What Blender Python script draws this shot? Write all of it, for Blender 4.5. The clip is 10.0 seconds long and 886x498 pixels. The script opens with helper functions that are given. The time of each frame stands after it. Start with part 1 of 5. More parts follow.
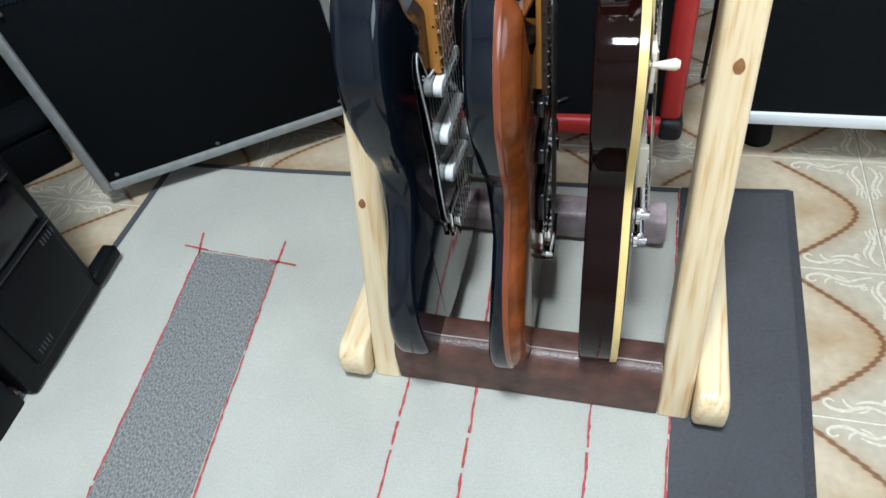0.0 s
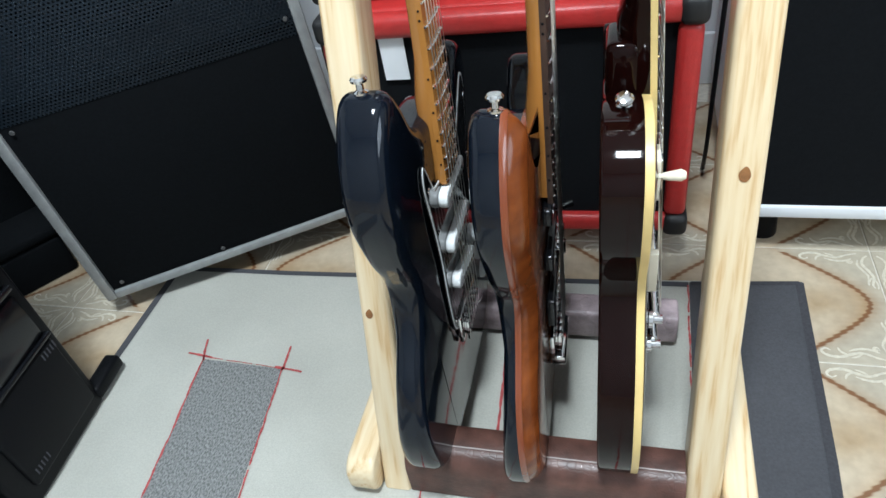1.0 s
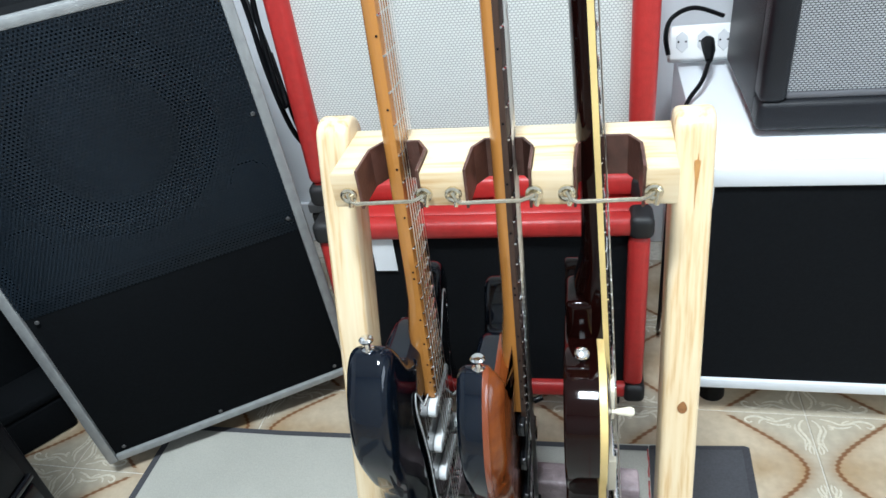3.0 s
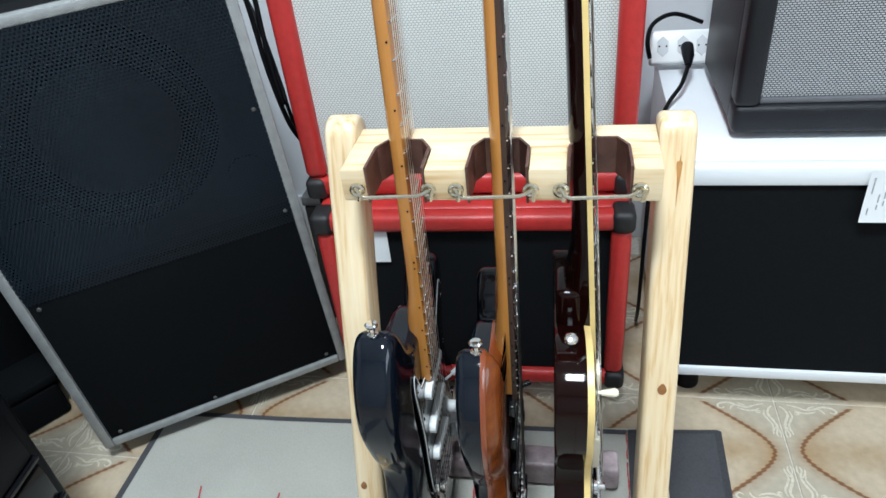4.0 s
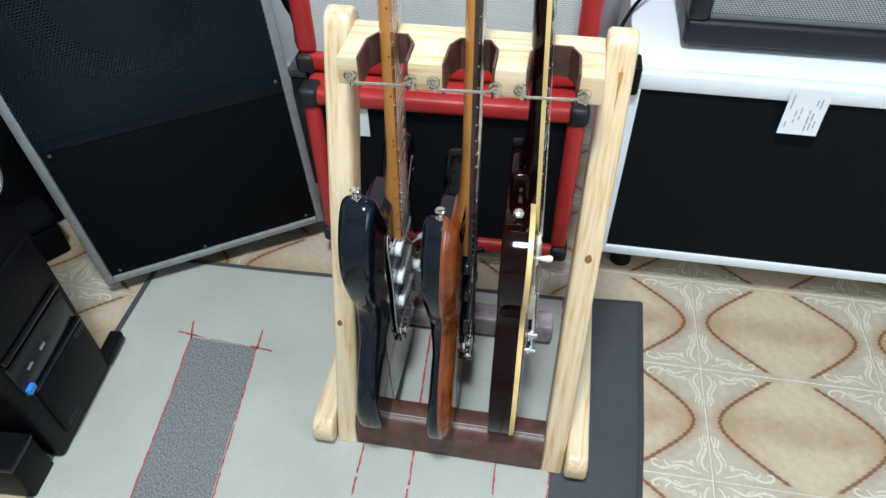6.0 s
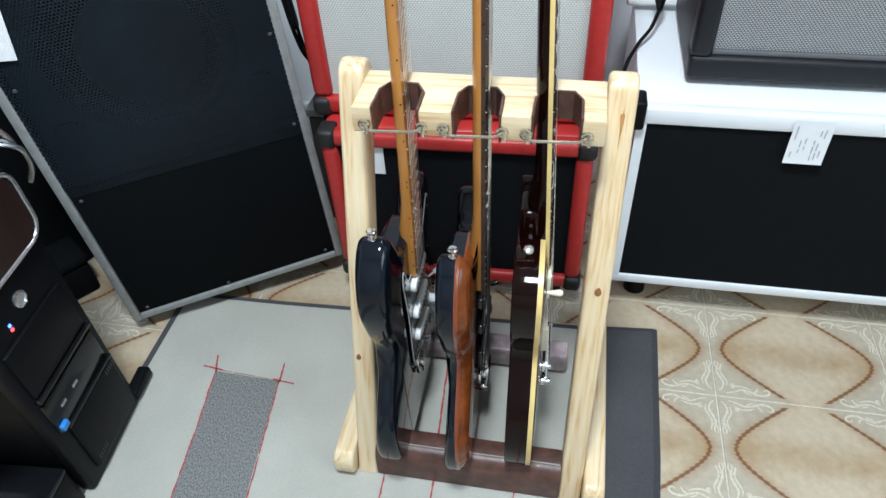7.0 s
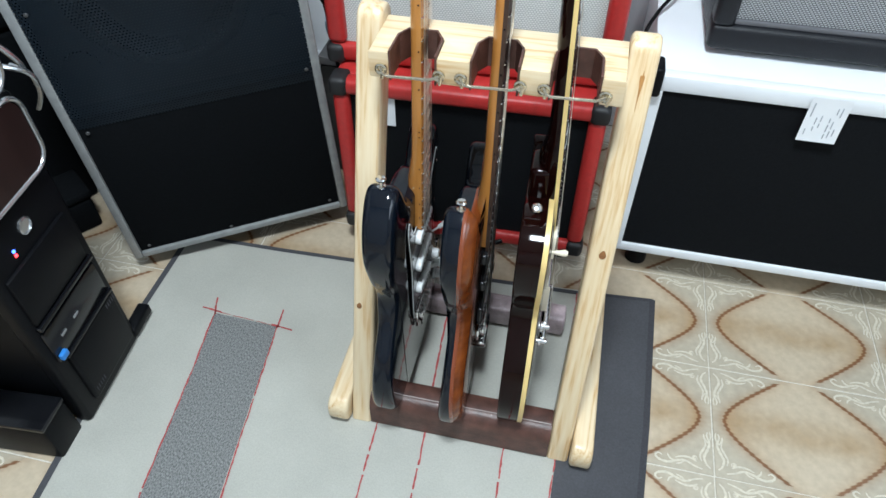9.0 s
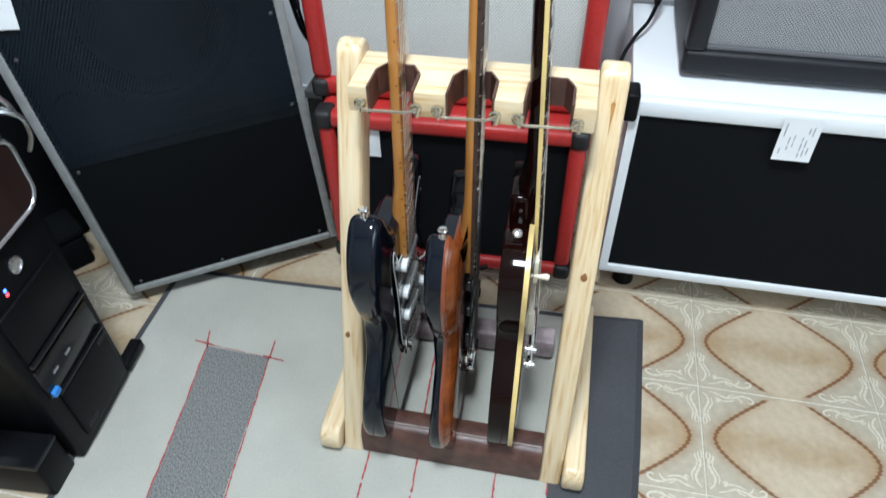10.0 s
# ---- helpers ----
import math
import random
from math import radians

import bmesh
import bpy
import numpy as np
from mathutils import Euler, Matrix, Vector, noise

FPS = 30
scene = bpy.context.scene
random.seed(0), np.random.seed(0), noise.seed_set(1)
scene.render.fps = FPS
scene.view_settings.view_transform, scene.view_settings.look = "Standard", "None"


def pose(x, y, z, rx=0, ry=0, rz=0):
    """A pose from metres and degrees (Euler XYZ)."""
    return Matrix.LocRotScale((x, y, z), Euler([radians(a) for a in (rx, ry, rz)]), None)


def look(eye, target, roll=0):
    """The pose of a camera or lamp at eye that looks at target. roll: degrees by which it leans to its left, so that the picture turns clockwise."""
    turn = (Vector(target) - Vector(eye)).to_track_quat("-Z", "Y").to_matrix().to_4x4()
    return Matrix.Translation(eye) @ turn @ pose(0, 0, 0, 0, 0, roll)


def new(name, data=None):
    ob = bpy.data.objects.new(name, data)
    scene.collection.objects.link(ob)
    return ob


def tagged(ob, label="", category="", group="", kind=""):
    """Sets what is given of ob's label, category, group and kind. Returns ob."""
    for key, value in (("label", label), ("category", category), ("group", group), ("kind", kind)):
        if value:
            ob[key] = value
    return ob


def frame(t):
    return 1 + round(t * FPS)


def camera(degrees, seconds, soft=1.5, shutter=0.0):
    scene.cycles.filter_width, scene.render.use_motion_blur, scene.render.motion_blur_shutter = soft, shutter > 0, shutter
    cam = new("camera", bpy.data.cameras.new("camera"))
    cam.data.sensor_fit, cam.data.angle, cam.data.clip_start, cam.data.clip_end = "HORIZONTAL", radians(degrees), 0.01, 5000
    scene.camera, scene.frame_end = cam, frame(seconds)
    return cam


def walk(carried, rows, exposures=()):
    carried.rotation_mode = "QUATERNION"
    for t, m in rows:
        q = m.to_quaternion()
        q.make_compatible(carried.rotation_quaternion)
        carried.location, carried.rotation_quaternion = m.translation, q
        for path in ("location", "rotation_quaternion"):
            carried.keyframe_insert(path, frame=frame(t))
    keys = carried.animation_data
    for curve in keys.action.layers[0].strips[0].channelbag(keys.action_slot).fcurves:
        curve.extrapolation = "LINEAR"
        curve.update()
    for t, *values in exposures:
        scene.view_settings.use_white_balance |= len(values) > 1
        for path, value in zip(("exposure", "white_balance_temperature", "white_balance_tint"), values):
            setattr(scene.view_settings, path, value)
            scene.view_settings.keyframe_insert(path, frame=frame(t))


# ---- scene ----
cam = camera(66.0, 10.0, shutter=0.4)
PATH = [
    (0, (0.09, -0.401, 0.723), (-0.399, 0.862, -0.749), -10.3),
    (0.5, (0.086, -0.394, 0.703), (-0.403, 0.933, -0.711), -11.1),
    (1, (0.081, -0.376, 0.736), (-0.434, 1.053, -0.565), -10.9),
    (1.5, (0.08, -0.376, 0.731), (-0.42, 1.035, -0.595), -11.0),
    (2, (0.079, -0.367, 0.756), (-0.416, 1.118, -0.489), -10.6),
    (2.5, (0.084, -0.359, 0.856), (-0.403, 1.21, -0.284), -9.3),
    (2.7, (0.089, -0.363, 0.887), (-0.383, 1.23, -0.227), -8.9),
    (3.8, (0.081, -0.422, 0.949), (-0.289, 1.183, -0.184), -6.9),
    (4, (0.075, -0.422, 0.946), (-0.295, 1.178, -0.195), -6.6),
    (4.5, (0.078, -0.481, 0.977), (-0.276, 0.952, -0.372), -2.7),
    (5, (0.078, -0.505, 0.988), (-0.259, 0.861, -0.433), -3.4),
    (5.5, (0.084, -0.519, 1.012), (-0.184, 0.873, -0.399), -0.9),
    (5.7, (0.089, -0.527, 1.023), (-0.167, 0.854, -0.400), -0.6),
    (6.8, (0.105, -0.537, 1.065), (-0.176, 0.865, -0.334), -2.9),
    (7, (0.107, -0.541, 1.072), (-0.21, 0.878, -0.301), -3.5),
    (7.5, (0.12, -0.551, 1.073), (-0.195, 0.865, -0.304), -3.2),
    (8, (0.119, -0.561, 1.073), (-0.199, 0.809, -0.35), -2.9),
    (8.5, (0.108, -0.558, 1.065), (-0.199, 0.791, -0.379), -1.3),
    (9, (0.097, -0.555, 1.06), (-0.2, 0.796, -0.385), 0.3),
    (9.5, (0.1, -0.558, 1.053), (-0.187, 0.784, -0.401), 0.6),
    (10, (0.119, -0.562, 1.073), (-0.184, 0.843, -0.317), -1.2),
]
walk(cam, [(t, look(eye, target, roll)) for t, eye, target, roll in PATH],
     exposures=[(0.0, 0.27), (1.5, 0.35), (2.2, 0.5), (2.7, 0.45), (3.8, 0.15), (4.5, 0.15), (5.5, 0.05), (10, 0.05)])

# ---- world and lamps ----
world = bpy.data.worlds.new("world")
scene.world = world
world.use_nodes = True
world.node_tree.nodes["Background"].inputs[0].default_value = (0.75, 0.85, 1.0, 1)
world.node_tree.nodes["Background"].inputs[1].default_value = 0.05
LAMP_X, LAMP_Y, LAMP_Z = -0.02, -0.52, 2.55
lamp_data = bpy.data.lights.new("ceiling_lamp_light", "AREA")
lamp_data.shape, lamp_data.size, lamp_data.size_y = "RECTANGLE", 0.34, 0.34
lamp_data.energy, lamp_data.color = 60.0, (0.85, 0.97, 1.06)
new("ceiling_lamp_light", lamp_data).matrix_world = pose(LAMP_X, LAMP_Y, LAMP_Z - 0.02)
# Added fill from the right, to brighten the string sides of the guitars.
side_fill_data = bpy.data.lights.new("side_fill_light", "AREA")
side_fill_data.shape, side_fill_data.size, side_fill_data.size_y = "RECTANGLE", 1.0, 1.3
side_fill_data.energy, side_fill_data.color = 11.0, (0.80, 0.95, 1.12)
new("side_fill_light", side_fill_data).matrix_world = pose(1.705, -0.95, 1.55, 0, 90, 0)


# ---- materials ----
def material(name, colour, rough=0.5, metal=0.0, grain=0.0, grain_scale=60.0, stain=0.0, stain_scale=5.0,
             bump=0.0, bump_scale=300.0, coat=0.0, per_object=0.0, stretch=(1, 1, 1), spec=0.5):
    m = bpy.data.materials.new(name)
    m.use_nodes = True
    nt = m.node_tree
    b = nt.nodes["Principled BSDF"]
    b.inputs["Base Color"].default_value = (*colour, 1)
    b.inputs["Roughness"].default_value = rough
    b.inputs["Metallic"].default_value = metal
    b.inputs["Coat Weight"].default_value = coat
    b.inputs["Specular IOR Level"].default_value = spec
    b.inputs["Coat Roughness"].default_value = 0.04
    tc = nt.nodes.new("ShaderNodeTexCoord")
    mp = nt.nodes.new("ShaderNodeMapping")
    mp.inputs["Scale"].default_value = stretch
    nt.links.new(tc.outputs["Object"], mp.inputs["Vector"])
    last = None
    for amount, scale, detail in ((grain, grain_scale, 6), (stain, stain_scale, 3)):
        if not amount:
            continue
        nz = nt.nodes.new("ShaderNodeTexNoise")
        nz.inputs["Scale"].default_value, nz.inputs["Detail"].default_value = scale, detail
        nt.links.new(mp.outputs["Vector"], nz.inputs["Vector"])
        rg = nt.nodes.new("ShaderNodeMapRange")
        rg.inputs["From Min"].default_value, rg.inputs["From Max"].default_value = 0.3, 0.7
        rg.inputs["To Min"].default_value, rg.inputs["To Max"].default_value = 1 - amount, 1 + amount
        nt.links.new(nz.outputs["Fac"], rg.inputs["Value"])
        if last is None:
            last = rg.outputs[0]
        else:
            mu = nt.nodes.new("ShaderNodeMath")
            mu.operation = "MULTIPLY"
            nt.links.new(last, mu.inputs[0])
            nt.links.new(rg.outputs[0], mu.inputs[1])
            last = mu.outputs[0]
    if per_object:
        oi = nt.nodes.new("ShaderNodeObjectInfo")
        rg = nt.nodes.new("ShaderNodeMapRange")
        rg.inputs["To Min"].default_value, rg.inputs["To Max"].default_value = 1 - per_object, 1 + per_object
        nt.links.new(oi.outputs["Random"], rg.inputs["Value"])
        if last is None:
            last = rg.outputs[0]
        else:
            mu = nt.nodes.new("ShaderNodeMath")
            mu.operation = "MULTIPLY"
            nt.links.new(last, mu.inputs[0])
            nt.links.new(rg.outputs[0], mu.inputs[1])
            last = mu.outputs[0]
    if last is not None:
        vm = nt.nodes.new("ShaderNodeVectorMath")
        vm.operation = "SCALE"
        vm.inputs[0].default_value = colour
        nt.links.new(last, vm.inputs["Scale"])
        nt.links.new(vm.outputs[0], b.inputs["Base Color"])
    if bump:
        nz = nt.nodes.new("ShaderNodeTexNoise")
        nz.inputs["Scale"].default_value, nz.inputs["Detail"].default_value = bump_scale, 4
        nt.links.new(tc.outputs["Object"], nz.inputs["Vector"])
        bp = nt.nodes.new("ShaderNodeBump")
        bp.inputs["Strength"].default_value, bp.inputs["Distance"].default_value = bump, 0.002
        nt.links.new(nz.outputs["Fac"], bp.inputs["Height"])
        nt.links.new(bp.outputs[0], b.inputs["Normal"])
    return m


def glow(name, colour, strength):
    m = bpy.data.materials.new(name)
    m.use_nodes = True
    b = m.node_tree.nodes["Principled BSDF"]
    b.inputs["Base Color"].default_value = (*colour, 1)
    b.inputs["Emission Color"].default_value = (*colour, 1)
    b.inputs["Emission Strength"].default_value = strength
    return m


def nodes_of(m):
    nt = m.node_tree
    return nt, nt.nodes["Principled BSDF"], nt.links.new


def math_node(nt, op, a, b=None, c=None):
    n = nt.nodes.new("ShaderNodeMath")
    n.operation = op
    for i, v in enumerate((a, b, c)):
        if v is None:
            continue
        if isinstance(v, (int, float)):
            n.inputs[i].default_value = v
        else:
            nt.links.new(v, n.inputs[i])
    return n.outputs[0]


def pine_material(name="pine_wood", along=(1, 1, 0.07)):
    """Varnished pine: long bowed growth rings along the board, a few darker streaks."""
    m = material(name, (0.64, 0.45, 0.25), 0.38, coat=0.15)
    nt, b, link = nodes_of(m)
    tc = nt.nodes.new("ShaderNodeTexCoord")
    oi = nt.nodes.new("ShaderNodeObjectInfo")
    off = nt.nodes.new("ShaderNodeVectorMath")
    off.operation = "MULTIPLY_ADD"
    cmb = nt.nodes.new("ShaderNodeCombineXYZ")
    for i in range(3):
        link(oi.outputs["Random"], cmb.inputs[i])
    link(cmb.outputs[0], off.inputs[0])
    off.inputs[1].default_value = (5.3, 3.7, 5.0)
    link(tc.outputs["Object"], off.inputs[2])
    mp = nt.nodes.new("ShaderNodeMapping")
    mp.inputs["Scale"].default_value = along
    link(off.outputs[0], mp.inputs["Vector"])
    wv = nt.nodes.new("ShaderNodeTexNoise")
    wv.inputs["Scale"].default_value, wv.inputs["Detail"].default_value = 26, 2
    wv.inputs["Distortion"].default_value = 0.6
    link(mp.outputs[0], wv.inputs["Vector"])
    rings = math_node(nt, "SINE", math_node(nt, "MULTIPLY", wv.outputs["Fac"], 30.0))
    fine = nt.nodes.new("ShaderNodeTexNoise")
    fine.inputs["Scale"].default_value, fine.inputs["Detail"].default_value = 240, 4
    link(mp.outputs[0], fine.inputs["Vector"])
    f = math_node(nt, "ADD", math_node(nt, "MULTIPLY", rings, 0.19), fine.outputs["Fac"])
    ramp = nt.nodes.new("ShaderNodeValToRGB")
    ramp.color_ramp.elements[0].position, ramp.color_ramp.elements[0].color = 0.22, (0.77, 0.63, 0.43, 1)
    ramp.color_ramp.elements[1].position, ramp.color_ramp.elements[1].color = 0.95, (0.55, 0.31, 0.12, 1)
    e = ramp.color_ramp.elements.new(0.62)
    e.color = (0.72, 0.55, 0.335, 1)
    link(f, ramp.inputs[0])
    link(ramp.outputs[0], b.inputs["Base Color"])
    return m


def tile_material():
    """Glazed floor tile: cream ground, brown rope-like curves that bow towards the sides, a tan cloud inside them."""
    m = material("tile_glaze", (0.55, 0.47, 0.36), 0.22, bump=0.05, bump_scale=90)
    nt, b, link = nodes_of(m)
    tc = nt.nodes.new("ShaderNodeTexCoord")
    sp = nt.nodes.new("ShaderNodeSeparateXYZ")
    link(tc.outputs["Object"], sp.inputs[0])
    x = math_node(nt, "ABSOLUTE", sp.outputs[0])
    y = math_node(nt, "ABSOLUTE", sp.outputs[1])
    # half-width of the bowed figure at height y
    yy = math_node(nt, "SQRT", math_node(nt, "ADD", math_node(nt, "MULTIPLY", y, y), 0.00150))
    half = math_node(nt, "SUBTRACT", 0.1895, math_node(nt, "MULTIPLY", yy, 1.445))
    wob = math_node(nt, "MULTIPLY", math_node(nt, "SINE", math_node(nt, "MULTIPLY", y, 800.0)), 0.0012)
    d = math_node(nt, "SUBTRACT", x, math_node(nt, "ADD", half, wob))
    slope = math_node(nt, "MULTIPLY", math_node(nt, "DIVIDE", y, yy), 1.445)
    dn = math_node(nt, "DIVIDE", math_node(nt, "ABSOLUTE", d), math_node(nt, "SQRT", math_node(nt, "ADD", math_node(nt, "MULTIPLY", slope, slope), 1.0)))
    line = math_node(nt, "SUBTRACT", 1.0, math_node(nt, "SMOOTH_MIN", math_node(nt, "MULTIPLY", dn, 250.0), 1.0, 0.2))
    line = math_node(nt, "MINIMUM", math_node(nt, "MULTIPLY", line, 1.5), 0.88)
    line = math_node(nt, "MULTIPLY", line, math_node(nt, "LESS_THAN", y, 0.0985))
    halo = math_node(nt, "POWER", 2.718, math_node(nt, "MULTIPLY", dn, -85.0))
    halo = math_node(nt, "MULTIPLY", halo, math_node(nt, "SUBTRACT", 1.0, math_node(nt, "MULTIPLY", y, 6.0)))
    inside = math_node(nt, "LESS_THAN", d, 0.0)
    cloud = math_node(nt, "POWER", 2.718, math_node(nt, "MULTIPLY", math_node(nt, "MULTIPLY", sp.outputs[1], sp.outputs[1]), -900.0))
    nz = nt.nodes.new("ShaderNodeTexNoise")
    nz.inputs["Scale"].default_value, nz.inputs["Detail"].default_value = 22, 5
    link(tc.outputs["Object"], nz.inputs["Vector"])
    cloud = math_node(nt, "MULTIPLY", math_node(nt, "MULTIPLY", cloud, inside), math_node(nt, "ADD", nz.outputs["Fac"], 0.15))

    def mixed(fac, a, bb):
        mx = nt.nodes.new("ShaderNodeMix")
        mx.data_type = "RGBA"
        link(fac, mx.inputs["Factor"])
        for s, v in ((mx.inputs["A"], a), (mx.inputs["B"], bb)):
            if isinstance(v, tuple):
                s.default_value = (*v, 1)
            else:
                link(v, s)
        return mx.outputs["Result"]

    ground = mixed(inside, (0.52, 0.46, 0.36), (0.60, 0.50, 0.37))
    c = mixed(cloud, ground, (0.42, 0.29, 0.16))
    c = mixed(math_node(nt, "MULTIPLY", halo, 0.85), c, (0.36, 0.20, 0.085))
    c = mixed(line, c, (0.20, 0.085, 0.036))
    speck = nt.nodes.new("ShaderNodeTexNoise")
    speck.inputs["Scale"].default_value, speck.inputs["Detail"].default_value = 70, 8
    link(tc.outputs["Object"], speck.inputs["Vector"])
    sc = nt.nodes.new("ShaderNodeVectorMath")
    sc.operation = "SCALE"
    link(c, sc.inputs[0])
    link(math_node(nt, "ADD", math_node(nt, "MULTIPLY", speck.outputs["Fac"], 0.38), 0.71), sc.inputs["Scale"])
    link(sc.outputs[0], b.inputs["Base Color"])
    return m


def weave_material(name, dark, light, pitch, rough=0.7, long=1.6, fill=0.40):
    """Woven cloth or wire: rounded light stitches in offset rows, in the plane x-z of the thing."""
    m = material(name, light, rough)
    nt, b, link = nodes_of(m)
    tc = nt.nodes.new("ShaderNodeTexCoord")
    sp = nt.nodes.new("ShaderNodeSeparateXYZ")
    link(tc.outputs["Object"], sp.inputs[0])
    row = math_node(nt, "ADD", math_node(nt, "DIVIDE", sp.outputs[2], pitch), 400.0)
    odd = math_node(nt, "MULTIPLY", math_node(nt, "MODULO", math_node(nt, "FLOOR", row), 2.0), 0.5)
    u = math_node(nt, "SUBTRACT", math_node(nt, "FRACT", math_node(nt, "ADD", math_node(nt, "DIVIDE", sp.outputs[0], pitch * long), odd)), 0.5)
    v = math_node(nt, "SUBTRACT", math_node(nt, "FRACT", row), 0.5)
    u, v = math_node(nt, "DIVIDE", u, 0.47), math_node(nt, "DIVIDE", v, fill)
    d = math_node(nt, "ADD", math_node(nt, "POWER", math_node(nt, "ABSOLUTE", u), 2.6), math_node(nt, "MULTIPLY", v, v))
    h = nt.nodes.new("ShaderNodeMapRange")
    h.interpolation_type = "SMOOTHSTEP"
    h.inputs["From Min"].default_value, h.inputs["From Max"].default_value = 1.25, 0.35
    link(d, h.inputs["Value"])
    mx = nt.nodes.new("ShaderNodeMix")
    mx.data_type = "RGBA"
    link(h.outputs[0], mx.inputs["Factor"])
    mx.inputs["A"].default_value, mx.inputs["B"].default_value = (*dark, 1), (*light, 1)
    link(mx.outputs["Result"], b.inputs["Base Color"])
    bp = nt.nodes.new("ShaderNodeBump")
    bp.inputs["Strength"].default_value, bp.inputs["Distance"].default_value = 0.6, 0.001
    link(h.outputs[0], bp.inputs["Height"])
    link(bp.outputs[0], b.inputs["Normal"])
    return m


def perforated_material():
    """Black steel grille with round holes in offset rows."""
    m = material("perforated_steel", (0.0085, 0.014, 0.0205), 0.45, spec=0.2, stain=0.25, stain_scale=6)
    nt, b, link = nodes_of(m)
    tc = nt.nodes.new("ShaderNodeTexCoord")
    sp = nt.nodes.new("ShaderNodeSeparateXYZ")
    link(tc.outputs["Object"], sp.inputs[0])
    row = math_node(nt, "DIVIDE", sp.outputs[2], 0.0048)
    odd = math_node(nt, "MULTIPLY", math_node(nt, "MODULO", math_node(nt, "FLOOR", math_node(nt, "ADD", row, 400.0)), 2.0), 0.5)
    u = math_node(nt, "SUBTRACT", math_node(nt, "FRACT", math_node(nt, "ADD", math_node(nt, "DIVIDE", sp.outputs[0], 0.0056), math_node(nt, "ADD", odd, 400.0))), 0.5)
    v = math_node(nt, "SUBTRACT", math_node(nt, "FRACT", math_node(nt, "ADD", row, 400.0)), 0.5)
    r = math_node(nt, "SQRT", math_node(nt, "ADD", math_node(nt, "MULTIPLY", u, u), math_node(nt, "MULTIPLY", v, v)))
    hole = math_node(nt, "LESS_THAN", r, 0.30)
    clear = nt.nodes.new("ShaderNodeBsdfTransparent")
    mx = nt.nodes.new("ShaderNodeMixShader")
    link(hole, mx.inputs[0])
    link(b.outputs[0], mx.inputs[1])
    link(clear.outputs[0], mx.inputs[2])
    link(mx.outputs[0], nt.nodes["Material Output"].inputs["Surface"])
    return m


def leather_material(name, colour, scale, strength):
    """Brown leather with cells pressed into it."""
    m = material(name, colour, 0.40, grain=0.40, grain_scale=45, stain=0.15, stain_scale=9)
    nt, b, link = nodes_of(m)
    tc = nt.nodes.new("ShaderNodeTexCoord")
    vo = nt.nodes.new("ShaderNodeTexVoronoi")
    vo.feature = "DISTANCE_TO_EDGE"
    vo.inputs["Scale"].default_value = scale
    link(tc.outputs["Object"], vo.inputs["Vector"])
    cl = math_node(nt, "MINIMUM", vo.outputs["Distance"], 0.12)
    bp = nt.nodes.new("ShaderNodeBump")
    bp.inputs["Strength"].default_value, bp.inputs["Distance"].default_value = strength, 0.003
    link(cl, bp.inputs["Height"])
    link(bp.outputs[0], b.inputs["Normal"])
    return m


def rib_material(name, colour, pitch):
    """Ribbed woven band with diagonal flecks."""
    m = material(name, colour, 0.9, stain=0.12, stain_scale=9)
    nt, b, link = nodes_of(m)
    tc = nt.nodes.new("ShaderNodeTexCoord")
    mp = nt.nodes.new("ShaderNodeMapping")
    mp.inputs["Rotation"].default_value = (0, 0, 0.35)
    mp.inputs["Scale"].default_value = (1 / pitch, 0.55 / pitch, 1)
    link(tc.outputs["Object"], mp.inputs["Vector"])
    nz = nt.nodes.new("ShaderNodeTexNoise")
    nz.inputs["Scale"].default_value, nz.inputs["Detail"].default_value = 1.0, 2
    link(mp.outputs[0], nz.inputs["Vector"])
    ramp = nt.nodes.new("ShaderNodeValToRGB")
    ramp.color_ramp.elements[0].position, ramp.color_ramp.elements[0].color = 0.36, (*[c * 0.60 for c in colour], 1)
    ramp.color_ramp.elements[1].position, ramp.color_ramp.elements[1].color = 0.64, (*[c * 1.45 for c in colour], 1)
    link(nz.outputs["Fac"], ramp.inputs[0])
    link(ramp.outputs[0], b.inputs["Base Color"])
    bp = nt.nodes.new("ShaderNodeBump")
    bp.inputs["Strength"].default_value, bp.inputs["Distance"].default_value = 0.7, 0.002
    link(nz.outputs["Fac"], bp.inputs["Height"])
    link(bp.outputs[0], b.inputs["Normal"])
    return m


def burst_material():
    """Amber flamed top: stained maple with cross bands, under gloss."""
    m = material("amber_burst", (0.24, 0.060, 0.014), 0.16, spec=0.3)
    nt, b, link = nodes_of(m)
    tc = nt.nodes.new("ShaderNodeTexCoord")
    mp = nt.nodes.new("ShaderNodeMapping")
    mp.inputs["Scale"].default_value = (1, 0.25, 1)
    mp.inputs["Rotation"].default_value = (0.3, 0, 0)
    link(tc.outputs["Object"], mp.inputs["Vector"])
    nz = nt.nodes.new("ShaderNodeTexNoise")
    nz.inputs["Scale"].default_value, nz.inputs["Detail"].default_value = 60, 3
    link(mp.outputs[0], nz.inputs["Vector"])
    ramp = nt.nodes.new("ShaderNodeValToRGB")
    ramp.color_ramp.elements[0].position, ramp.color_ramp.elements[0].color = 0.3, (0.115, 0.026, 0.007, 1)
    ramp.color_ramp.elements[1].position, ramp.color_ramp.elements[1].color = 0.75, (0.225, 0.058, 0.013, 1)
    link(nz.outputs["Fac"], ramp.inputs[0])
    link(ramp.outputs[0], b.inputs["Base Color"])
    return m


